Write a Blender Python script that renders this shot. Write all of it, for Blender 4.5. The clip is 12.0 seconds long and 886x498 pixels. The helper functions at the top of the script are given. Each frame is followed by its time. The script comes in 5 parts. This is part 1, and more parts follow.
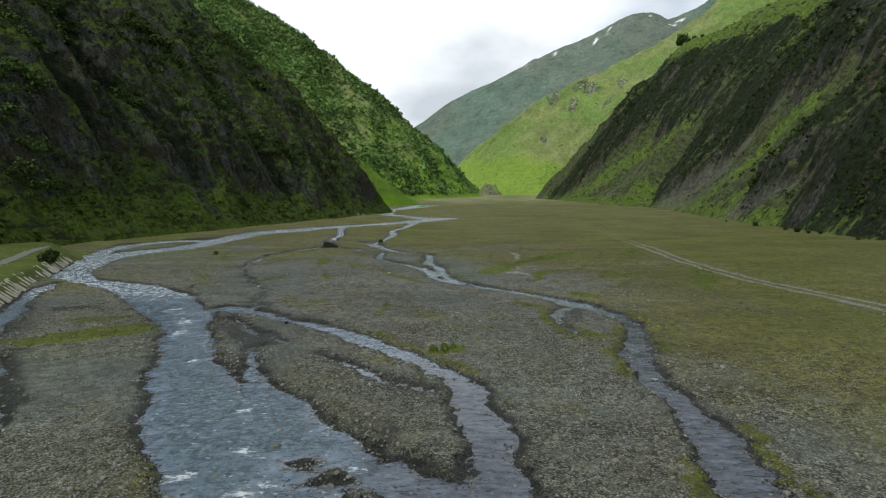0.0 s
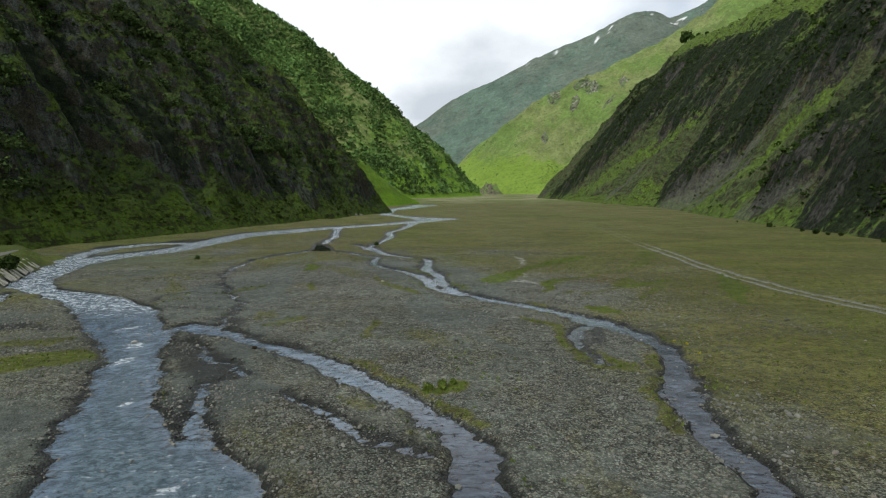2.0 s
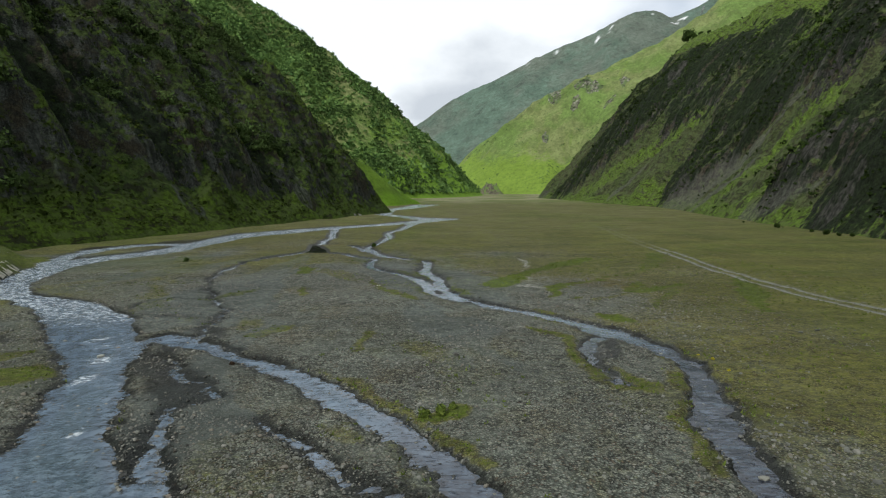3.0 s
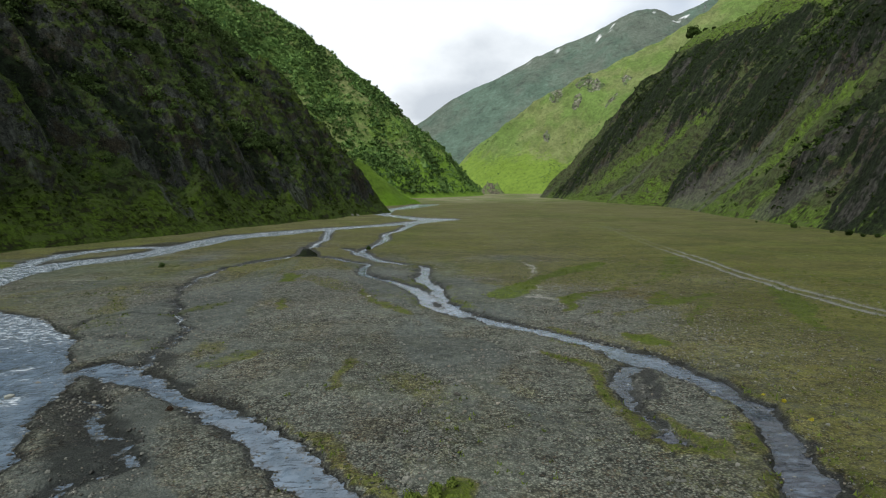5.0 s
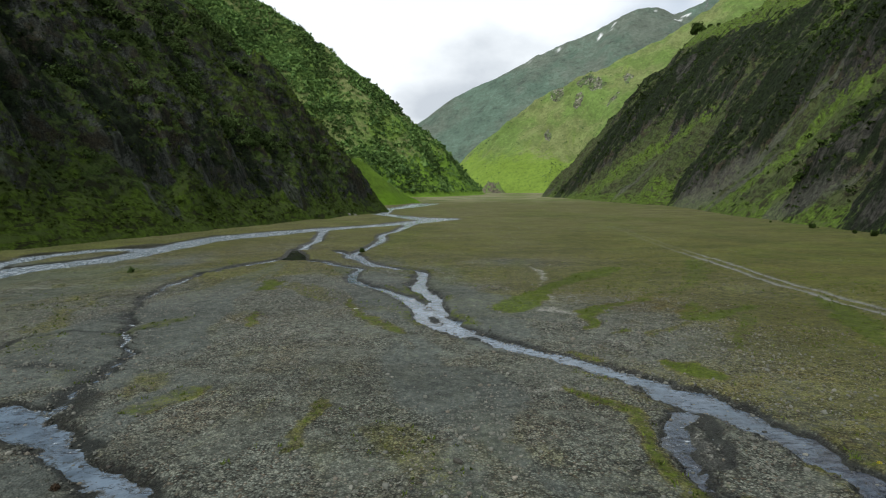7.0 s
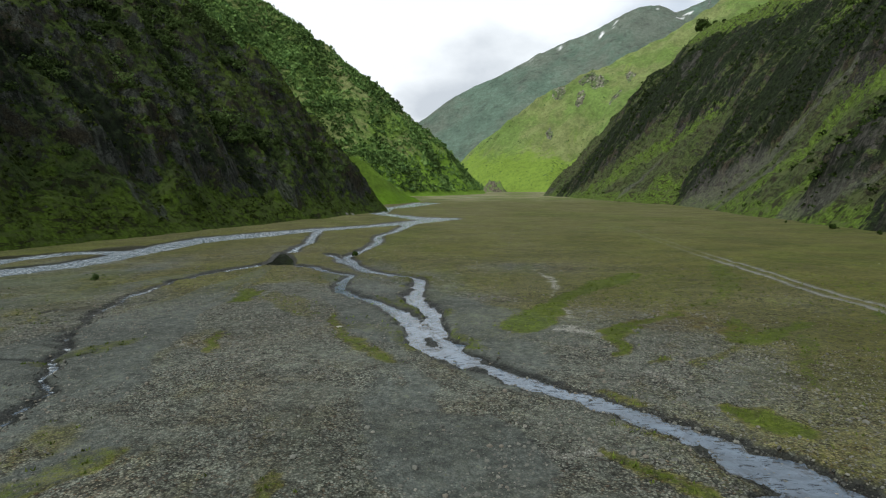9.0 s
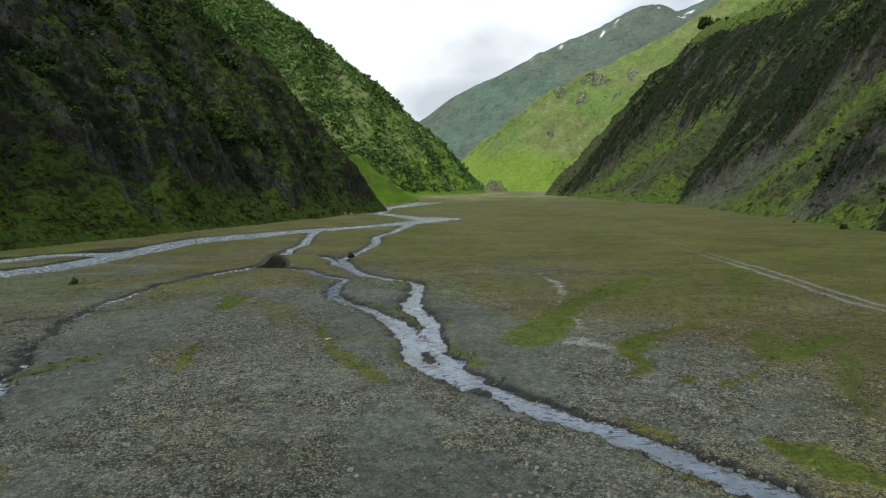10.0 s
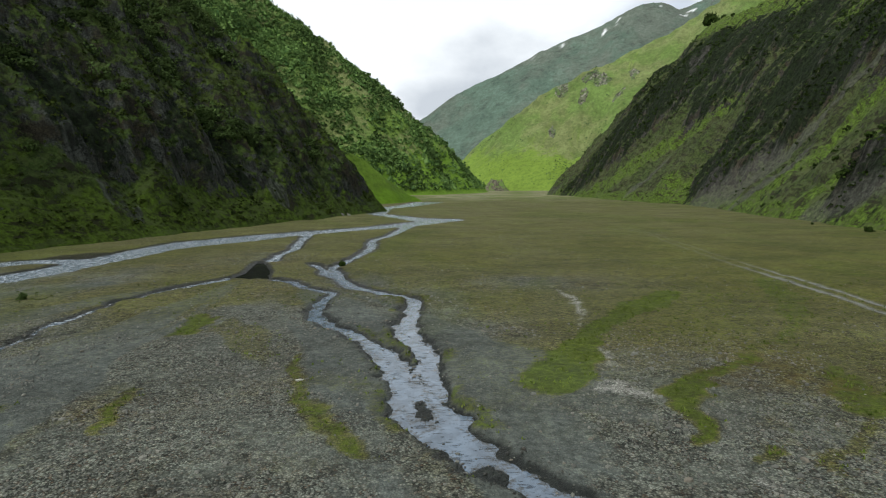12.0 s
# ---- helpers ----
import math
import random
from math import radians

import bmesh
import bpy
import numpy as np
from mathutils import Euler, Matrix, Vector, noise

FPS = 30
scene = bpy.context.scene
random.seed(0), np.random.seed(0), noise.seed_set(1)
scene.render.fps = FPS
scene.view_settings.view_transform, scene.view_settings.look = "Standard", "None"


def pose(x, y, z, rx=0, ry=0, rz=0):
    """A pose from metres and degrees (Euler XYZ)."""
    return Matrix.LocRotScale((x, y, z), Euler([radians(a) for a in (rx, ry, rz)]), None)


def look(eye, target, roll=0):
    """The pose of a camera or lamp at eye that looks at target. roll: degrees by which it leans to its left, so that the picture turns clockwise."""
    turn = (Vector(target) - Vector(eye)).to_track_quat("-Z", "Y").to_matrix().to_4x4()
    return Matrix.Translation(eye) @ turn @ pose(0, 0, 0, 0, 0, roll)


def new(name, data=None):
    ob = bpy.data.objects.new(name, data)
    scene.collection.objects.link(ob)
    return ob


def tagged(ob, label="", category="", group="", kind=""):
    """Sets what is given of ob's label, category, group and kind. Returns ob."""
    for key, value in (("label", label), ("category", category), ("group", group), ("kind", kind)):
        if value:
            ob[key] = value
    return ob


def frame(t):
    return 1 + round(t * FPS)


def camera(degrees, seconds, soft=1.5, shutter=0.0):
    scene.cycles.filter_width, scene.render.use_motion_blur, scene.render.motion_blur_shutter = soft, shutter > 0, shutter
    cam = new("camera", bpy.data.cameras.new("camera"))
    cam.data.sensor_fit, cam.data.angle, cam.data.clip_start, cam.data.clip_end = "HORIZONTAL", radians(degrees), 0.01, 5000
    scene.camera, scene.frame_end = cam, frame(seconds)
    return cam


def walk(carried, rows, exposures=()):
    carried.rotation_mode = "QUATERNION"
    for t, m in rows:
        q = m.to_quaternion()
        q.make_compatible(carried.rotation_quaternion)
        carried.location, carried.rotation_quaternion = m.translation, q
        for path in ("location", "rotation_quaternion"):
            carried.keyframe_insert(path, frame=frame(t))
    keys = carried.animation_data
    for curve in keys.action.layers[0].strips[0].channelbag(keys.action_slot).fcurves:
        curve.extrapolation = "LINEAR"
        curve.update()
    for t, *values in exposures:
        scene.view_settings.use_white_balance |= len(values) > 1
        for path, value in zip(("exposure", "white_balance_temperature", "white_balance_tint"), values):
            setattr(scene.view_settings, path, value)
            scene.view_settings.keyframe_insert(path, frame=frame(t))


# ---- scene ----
cam = camera(74.0, 12.0, soft=1.15)
PATH = [
    (0, (0.364, 0.103, 9.876), (0.331, 2.095, 9.698), -0.1),
    (0.5, (0.405, 1.885, 9.893), (0.37, 3.877, 9.714), -0.1),
    (1, (0.394, 3.801, 9.925), (0.36, 5.792, 9.745), -0.1),
    (1.5, (0.397, 5.545, 9.96), (0.362, 7.537, 9.78), -0.1),
    (2, (0.405, 7.528, 9.961), (0.37, 9.519, 9.781), -0.1),
    (2.5, (0.426, 9.384, 9.936), (0.39, 11.375, 9.756), -0.1),
    (3, (0.418, 11.425, 9.876), (0.382, 13.417, 9.696), -0.1),
    (5, (0.482, 19.03, 9.789), (0.443, 21.021, 9.608), -0.2),
    (5.5, (0.514, 20.781, 9.748), (0.475, 22.772, 9.567), -0.2),
    (6, (0.497, 22.813, 9.724), (0.457, 24.804, 9.543), -0.2),
    (6.5, (0.515, 24.671, 9.653), (0.474, 26.663, 9.471), -0.2),
    (7, (0.505, 26.8, 9.579), (0.464, 28.791, 9.396), -0.2),
    (9, (0.509, 34.34, 9.495), (0.465, 36.33, 9.309), -0.2),
    (9.5, (0.548, 36.098, 9.481), (0.502, 38.089, 9.293), -0.3),
    (10, (0.543, 38.062, 9.496), (0.497, 40.053, 9.308), -0.2),
    (10.5, (0.526, 39.938, 9.552), (0.478, 41.928, 9.363), -0.2),
    (11, (0.499, 41.989, 9.646), (0.451, 43.98, 9.456), -0.3),
    (11.5, (0.475, 43.805, 9.735), (0.426, 45.795, 9.544), -0.2),
    (12, (0.441, 45.82, 9.835), (0.392, 47.81, 9.644), -0.2),
]
walk(cam, [(t, look(eye, target, roll)) for t, eye, target, roll in PATH])


# ---------------------------------------------------------------- light
SUN_TOWARDS = Vector((-0.42, -0.58, 0.70)).normalized()
sun = new("sun", bpy.data.lights.new("sun", "SUN"))
sun.data.energy, sun.data.angle, sun.data.color = 2.5, radians(10), (0.985, 0.985, 0.92)
sun.matrix_world = look((0, 0, 400), Vector((0, 0, 400)) - SUN_TOWARDS)
scene.view_settings.exposure = 0.0


def build_world():
    w = bpy.data.worlds.new("sky")
    w.use_nodes = True
    scene.world = w
    nt = w.node_tree
    nt.nodes.clear()
    out = nt.nodes.new("ShaderNodeOutputWorld")
    bg = nt.nodes.new("ShaderNodeBackground")
    sky = nt.nodes.new("ShaderNodeTexSky")
    sky.sky_type, sky.sun_disc = "NISHITA", False
    sky.sun_elevation = math.asin(SUN_TOWARDS.z)
    sky.sun_rotation = math.atan2(SUN_TOWARDS.x, SUN_TOWARDS.y)
    scale = nt.nodes.new("ShaderNodeVectorMath")
    scale.operation = "SCALE"
    scale.inputs["Scale"].default_value = 0.10
    nt.links.new(sky.outputs[0], scale.inputs[0])
    tc = nt.nodes.new("ShaderNodeTexCoord")
    mp = nt.nodes.new("ShaderNodeMapping")
    mp.inputs["Scale"].default_value = (1.0, 1.0, 1.7)
    mp.inputs["Location"].default_value = (0.33, 0.1, 0.12)
    nt.links.new(tc.outputs["Generated"], mp.inputs[0])
    cl = nt.nodes.new("ShaderNodeTexNoise")
    cl.inputs["Scale"].default_value, cl.inputs["Detail"].default_value, cl.inputs["Roughness"].default_value = 4.2, 6, 0.5
    nt.links.new(mp.outputs[0], cl.inputs["Vector"])
    ramp = nt.nodes.new("ShaderNodeValToRGB")
    e = ramp.color_ramp.elements
    e[0].position, e[0].color = 0.28, (0.56, 0.61, 0.67, 1)
    e[1].position, e[1].color = 0.52, (0.895, 0.945, 0.985, 1)
    aim = nt.nodes.new("ShaderNodeVectorMath")
    aim.operation = "DISTANCE"
    aim.inputs[1].default_value = (0.0, 0.98, 0.17)
    nt.links.new(tc.outputs["Generated"], aim.inputs[0])
    bank = nt.nodes.new("ShaderNodeMapRange")
    bank.interpolation_type = "SMOOTHSTEP"
    for key, v in (("From Min", 0.02), ("From Max", 0.16), ("To Min", 0.21), ("To Max", -0.04)):
        bank.inputs[key].default_value = v
    nt.links.new(aim.outputs["Value"], bank.inputs["Value"])
    less = nt.nodes.new("ShaderNodeMath")
    less.operation = "SUBTRACT"
    nt.links.new(cl.outputs["Fac"], less.inputs[0])
    nt.links.new(bank.outputs[0], less.inputs[1])
    nt.links.new(less.outputs[0], ramp.inputs[0])
    cover = nt.nodes.new("ShaderNodeTexNoise")
    cover.inputs["Scale"].default_value, cover.inputs["Detail"].default_value = 2.1, 4
    nt.links.new(mp.outputs[0], cover.inputs["Vector"])
    rng = nt.nodes.new("ShaderNodeMapRange")
    rng.inputs["From Min"].default_value, rng.inputs["From Max"].default_value = 0.30, 0.42
    rng.inputs["To Min"].default_value, rng.inputs["To Max"].default_value = 0.62, 1.0
    nt.links.new(cover.outputs["Fac"], rng.inputs["Value"])
    # the cloud deck is thick overhead and thin and bright low over the valley
    sep = nt.nodes.new("ShaderNodeSeparateXYZ")
    nt.links.new(tc.outputs["Generated"], sep.inputs[0])
    deck = nt.nodes.new("ShaderNodeMapRange")
    for key, v in (("From Min", 0.36), ("From Max", 0.85), ("To Min", 1.12), ("To Max", 0.80)):
        deck.inputs[key].default_value = v
    nt.links.new(sep.outputs["Z"], deck.inputs["Value"])
    nt.links.new(deck.outputs[0], bg.inputs["Strength"])
    mix = nt.nodes.new("ShaderNodeMix")
    mix.data_type = "RGBA"
    nt.links.new(rng.outputs[0], mix.inputs["Factor"])
    nt.links.new(scale.outputs[0], mix.inputs["A"])
    nt.links.new(ramp.outputs[0], mix.inputs["B"])
    nt.links.new(mix.outputs["Result"], bg.inputs[0])
    nt.links.new(bg.outputs[0], out.inputs[0])


build_world()


# ---------------------------------------------------------------- materials
class Nodes:
    """A small writer of node trees."""

    def __init__(self, name):
        self.mat = bpy.data.materials.new(name)
        self.mat.use_nodes = True
        self.nt = self.mat.node_tree
        self.bsdf = self.nt.nodes["Principled BSDF"]
        self.geo = self.nt.nodes.new("ShaderNodeNewGeometry")
        self.pos = self.geo.outputs["Position"]

    def link(self, a, b):
        self.nt.links.new(a, b)

    def attr(self, name):
        n = self.nt.nodes.new("ShaderNodeAttribute")
        n.attribute_name = name
        return n.outputs["Fac"]

    def vec(self, name):
        n = self.nt.nodes.new("ShaderNodeAttribute")
        n.attribute_name = name
        return n.outputs["Vector"]

    def noise(self, scale, detail=4, rough=0.55, at=None, stretch=None, distort=0.0):
        n = self.nt.nodes.new("ShaderNodeTexNoise")
        n.inputs["Scale"].default_value, n.inputs["Detail"].default_value = scale, detail
        n.inputs["Roughness"].default_value, n.inputs["Distortion"].default_value = rough, distort
        src = at or self.pos
        if stretch:
            m = self.nt.nodes.new("ShaderNodeMapping")
            m.inputs["Scale"].default_value = stretch
            self.link(src, m.inputs[0])
            src = m.outputs[0]
        self.link(src, n.inputs["Vector"])
        return n.outputs["Fac"]

    def cells(self, scale, out="Color", feature="F1", at=None):
        n = self.nt.nodes.new("ShaderNodeTexVoronoi")
        n.feature = feature
        n.inputs["Scale"].default_value = scale
        self.link(at or self.pos, n.inputs["Vector"])
        return n.outputs[out]

    def step(self, value, lo, hi, a=0.0, b=1.0):
        n = self.nt.nodes.new("ShaderNodeMapRange")
        n.interpolation_type = "SMOOTHSTEP"
        self.link(value, n.inputs["Value"])
        for key, v in (("From Min", lo), ("From Max", hi), ("To Min", a), ("To Max", b)):
            n.inputs[key].default_value = v
        return n.outputs[0]

    def calc(self, op, a, b=0.0, clamp=False):
        n = self.nt.nodes.new("ShaderNodeMath")
        n.operation, n.use_clamp = op, clamp
        for v, s in ((a, n.inputs[0]), (b, n.inputs[1])):
            if isinstance(v, (int, float)):
                s.default_value = v
            else:
                self.link(v, s)
        return n.outputs[0]

    def mix(self, fac, a, b, blend="MIX"):
        n = self.nt.nodes.new("ShaderNodeMix")
        n.data_type, n.blend_type = "RGBA", blend
        for v, s in ((fac, n.inputs["Factor"]), (a, n.inputs["A"]), (b, n.inputs["B"])):
            if isinstance(v, (int, float)):
                s.default_value = v
            elif isinstance(v, tuple):
                s.default_value = (*v, 1.0)
            else:
                self.link(v, s)
        return n.outputs["Result"]

    def shade(self, colour, amount):
        """A colour times a grey amount."""
        grey = self.nt.nodes.new("ShaderNodeCombineColor")
        for k in range(3):
            self.link(amount, grey.inputs[k])
        return self.mix(1.0, colour, grey.outputs[0], "MULTIPLY")

    def bump(self, height, strength, distance, before=None):
        n = self.nt.nodes.new("ShaderNodeBump")
        n.inputs["Strength"].default_value, n.inputs["Distance"].default_value = strength, distance
        self.link(height, n.inputs["Height"])
        if before:
            self.link(before, n.inputs["Normal"])
        return n.outputs[0]

    def done(self, colour, rough=0.9, normal=None, spec=0.3):
        if isinstance(colour, tuple):
            self.bsdf.inputs["Base Color"].default_value = (*colour, 1.0)
        else:
            self.link(colour, self.bsdf.inputs["Base Color"])
        if isinstance(rough, (int, float)):
            self.bsdf.inputs["Roughness"].default_value = rough
        else:
            self.link(rough, self.bsdf.inputs["Roughness"])
        self.bsdf.inputs["Specular IOR Level"].default_value = spec
        if normal:
            self.link(normal, self.bsdf.inputs["Normal"])
        return self.mat


def ground_material():
    n = Nodes("river_gravel")
    small, big = n.cells(11.0), n.cells(4.6)
    dist, dist2 = n.cells(11.0, "Distance"), n.cells(4.6, "Distance")
    # shade between the pebbles, put into their colour
    gap_shade = n.step(dist, 0.30, 0.62, 1.08, 0.46)
    sep = n.nt.nodes.new("ShaderNodeSeparateColor")
    n.link(small, sep.inputs[0])
    sep2 = n.nt.nodes.new("ShaderNodeSeparateColor")
    n.link(big, sep2.inputs[0])
    pebble = n.mix(n.step(sep.outputs[0], 0.05, 0.95), (0.048, 0.054, 0.044), (0.242, 0.264, 0.222))
    pebble = n.mix(n.step(sep.outputs[1], 0.80, 0.92, 0, 0.6), pebble, (0.17, 0.120, 0.080))
    cobble = n.mix(sep2.outputs[0], (0.026, 0.030, 0.024), (0.310, 0.325, 0.262))
    pebble = n.mix(n.step(sep2.outputs[1], 0.66, 0.74, 0, 0.75), pebble, cobble)
    pebble = n.mix(n.step(sep.outputs[2], 0.92, 0.96, 0, 0.8), pebble, (0.32, 0.32, 0.27))
    pebble = n.shade(pebble, gap_shade)
    brown = n.step(n.noise(0.16, 7, 0.70, distort=0.5), 0.48, 0.64, 0, 0.45)
    pebble = n.mix(brown, pebble, (1.05, 0.88, 0.70), "MULTIPLY")
    silt = n.mix(n.noise(4.0, 8, 0.80), (0.078, 0.090, 0.074), (0.170, 0.188, 0.160))
    fine = n.step(n.noise(0.20, 7, 0.70), 0.46, 0.60)
    gravel = n.mix(n.calc("MULTIPLY", fine, 0.45), pebble, silt)
    stained = n.step(n.noise(0.26, 7, 0.72, stretch=(1, 0.45, 1)), 0.52, 0.68, 0, 0.5)
    stained = n.calc("ADD", stained, n.step(n.attr("grass"), 0.28, 0.50, 0, 0.95))
    gravel = n.mix(n.calc("MINIMUM", n.calc("MULTIPLY", stained, 1.15), 1.0), gravel, (0.98, 0.90, 0.52), "MULTIPLY")
    # smooth grey-green silt left in the old runnels of the fan
    run = n.step(n.calc("ADD", n.attr("silt"), n.calc("MULTIPLY", n.calc("SUBTRACT", n.noise(0.7, 9, 0.80), 0.5), 1.6)), 0.40, 0.85, 0, 0.65)
    gravel = n.mix(run, gravel, n.mix(n.noise(3.4, 8, 0.80), (0.066, 0.080, 0.074), (0.150, 0.172, 0.162)))
    # thin grass and moss, olive where dry, brighter where damp
    g = n.attr("grass")
    tufts = n.noise(2.6, 9, 0.82)
    cover = n.step(n.calc("ADD", g, n.calc("MULTIPLY", n.calc("SUBTRACT", tufts, 0.5), 2.6)), 0.34, 0.86)
    olive = n.mix(n.noise(5.0, 8, 0.85), (0.036, 0.045, 0.004), (0.150, 0.166, 0.026))
    olive = n.mix(n.step(n.noise(0.075, 7, 0.72), 0.42, 0.60, 0, 0.6), olive, n.mix(n.noise(4.0, 8, 0.8), (0.062, 0.060, 0.012), (0.180, 0.172, 0.042)))
    lush = n.mix(n.noise(5.0, 9, 0.85), (0.032, 0.054, 0.002), (0.112, 0.162, 0.006))
    lush = n.mix(n.step(n.noise(0.8, 7, 0.7), 0.52, 0.66, 0, 0.6), lush, (0.030, 0.046, 0.006))
    lit = n.step(n.calc("ADD", n.attr("lush"), n.calc("MULTIPLY", n.calc("SUBTRACT", n.noise(0.9, 9, 0.82), 0.5), 2.6)), 0.40, 0.84)
    green = n.mix(lit, olive, lush)
    col = n.mix(n.calc("MULTIPLY", cover, 0.82), gravel, green)
    # paler turf farther up the wide floor
    place = n.nt.nodes.new("ShaderNodeSeparateXYZ")
    n.link(n.pos, place.inputs[0])
    pale = n.calc("MULTIPLY", n.step(place.outputs["Y"], 110, 230, 0, 0.6), n.step(n.noise(0.05, 7, 0.68, distort=0.6), 0.36, 0.58, 0.3, 1.0))
    pale = n.calc("MULTIPLY", pale, n.step(n.attr("lush"), 0.3, 0.7, 1.0, 0.0))
    col = n.mix(pale, col, n.mix(n.noise(2.4, 8, 0.80), (0.085, 0.084, 0.034), (0.225, 0.212, 0.098)))
    swath = n.step(n.noise(0.035, 6, 0.66, stretch=(1.0, 0.35, 1), distort=0.8), 0.50, 0.60, 0, 0.6)
    col = n.mix(n.calc("MULTIPLY", swath, n.step(place.outputs["Y"], 70, 120, 0.2, 1.0)), col, n.mix(n.noise(2.0, 8, 0.80), (0.046, 0.060, 0.010), (0.140, 0.165, 0.032)))
    # the far end is paled again, its sunlight put into the colour
    col = n.mix(n.step(place.outputs["Y"], 400, 560, 0, 0.75), col, n.mix(n.step(n.noise(0.02, 5, 0.6), 0.45, 0.55), (0.15, 0.19, 0.05), (0.32, 0.30, 0.19)))
    # rusty sedge in the drying hollows, darkened also to stand in for lens falloff
    rust = n.calc("MULTIPLY", n.attr("rust"), n.step(n.noise(1.1, 8, 0.75), 0.40, 0.62))
    col = n.mix(n.calc("MULTIPLY", rust, 0.85), col, n.mix(n.noise(4.0, 6, 0.8), (0.060, 0.046, 0.011), (0.140, 0.106, 0.028)))
    # patches of finer and coarser ground, thinner and thicker turf
    blotch = n.calc("MULTIPLY", n.step(n.noise(0.8, 8, 0.80, distort=0.5), 0.34, 0.66, 0.66, 1.10), n.step(n.noise(2.6, 6, 0.70), 0.34, 0.66, 0.64, 1.15))
    spread = n.step(n.noise(0.10, 6, 0.70, stretch=(0.6, 1.0, 1)), 0.34, 0.66, 0.72, 1.07)
    col = n.shade(col, n.calc("MULTIPLY", blotch, spread))
    col = n.mix(n.calc("MULTIPLY", n.attr("sand"), n.step(n.noise(1.6, 9, 0.78), 0.38, 0.52)), col, n.shade(n.mix(sep.outputs[0], (0.24, 0.24, 0.21), (0.40, 0.40, 0.36)), gap_shade))
    rut = n.calc("MULTIPLY", n.attr("rut"), n.step(n.noise(0.9, 6), 0.25, 0.55))
    col = n.mix(n.calc("MULTIPLY", rut, 0.9), col, (0.195, 0.200, 0.190))
    wet = n.attr("wet")
    soak = n.step(n.calc("ADD", wet, n.calc("MULTIPLY", n.calc("SUBTRACT", n.noise(2.6, 8, 0.8), 0.5), 1.4)), 0.34, 0.80)
    col = n.mix(n.calc("MULTIPLY", soak, 0.95), col, (0.13, 0.14, 0.135), "MULTIPLY")
    nb = n.bump(n.calc("MULTIPLY", dist, -1.0), 0.9, 0.04)
    nb = n.bump(n.calc("MULTIPLY", dist2, -1.0), 0.4, 0.06, nb)
    nb = n.bump(n.noise(2.0, 9, 0.75), 0.6, 0.10, nb)
    rough = n.step(soak, 0.0, 1.0, 0.95, 0.5)
    return n.done(col, rough, nb, 0.2)


def water_material(name, chop, shade, foamy):
    n = Nodes(name)
    a = n.noise(1.1, 5, 0.60, stretch=(1.4, 0.9, 1), distort=0.8)
    b = n.noise(3.6, 5, 0.62, stretch=(0.8, 1.5, 1), distort=0.6)
    col = n.mix(n.step(n.noise(0.9, 6, 0.65, stretch=(1, 0.7, 1), distort=0.8), 0.34, 0.66), tuple(v * 0.72 for v in shade), tuple(v * 1.25 for v in shade))
    rough = 0.07
    if foamy:
        rapid = n.calc("ADD", n.step(n.attr("foam"), 0.15, 0.7, 0.12, 0.55), n.attr("deep"))
        # short dark wavelets across the current, their dark reflections put into the colour
        dash = n.noise(2.6, 4, 0.60, stretch=(0.55, 1.7, 1), distort=0.7)
        ripple = n.step(dash, 0.58, 0.66)
        col = n.mix(n.calc("MULTIPLY", ripple, 0.8), col, (0.018, 0.020, 0.024))
        a, b = n.calc("MULTIPLY", a, rapid), n.calc("ADD", n.calc("MULTIPLY", b, rapid), n.calc("MULTIPLY", ripple, 0.14))
        # stones of the bed show through the shallows
        col = n.mix(n.step(n.calc("ADD", n.noise(3.2, 7, 0.75), n.calc("MULTIPLY", n.attr("shoal"), 0.20)), 0.62, 0.76, 0, 0.85), col, n.mix(n.noise(7.0, 4, 0.7), (0.014, 0.015, 0.014), (0.070, 0.072, 0.062)))
        col = n.mix(n.calc("MULTIPLY", n.attr("deep"), n.step(n.noise(0.5, 6, 0.65), 0.3, 0.6, 0.55, 1.0)), col, n.mix(n.step(n.noise(2.6, 8, 0.75), 0.36, 0.64), (0.036, 0.062, 0.080), (0.140, 0.190, 0.230)))
        col = n.mix(n.calc("MULTIPLY", n.attr("bed"), n.step(n.noise(1.8, 8, 0.72, stretch=(0.7, 1.6, 1)), 0.66, 0.40, 0.45, 0.97)), col, (0.014, 0.017, 0.027))
        # broken water: white crests in clusters
        curl = n.noise(3.0, 7, 0.72, stretch=(0.7, 1.25, 1), distort=0.35)
        f = n.step(n.calc("ADD", n.calc("MULTIPLY", n.attr("foam"), 0.22), curl), 0.67, 0.84)
        # broken and far water paler, with sky reflection put into the base colour
        col = n.mix(n.step(n.attr("foam"), 0.5, 1.0, 0, 0.30), col, (0.20, 0.255, 0.30))
        col = n.mix(n.calc("MULTIPLY", f, 0.8), col, (0.66, 0.71, 0.75))
        rough = n.step(f, 0, 1, 0.07, 0.6)
    nb = n.bump(a, chop, 0.30)
    nb = n.bump(b, chop, 0.12, nb)
    m = n.done(col, rough, nb, 0.5)
    n.bsdf.inputs["IOR"].default_value = 1.36
    return m


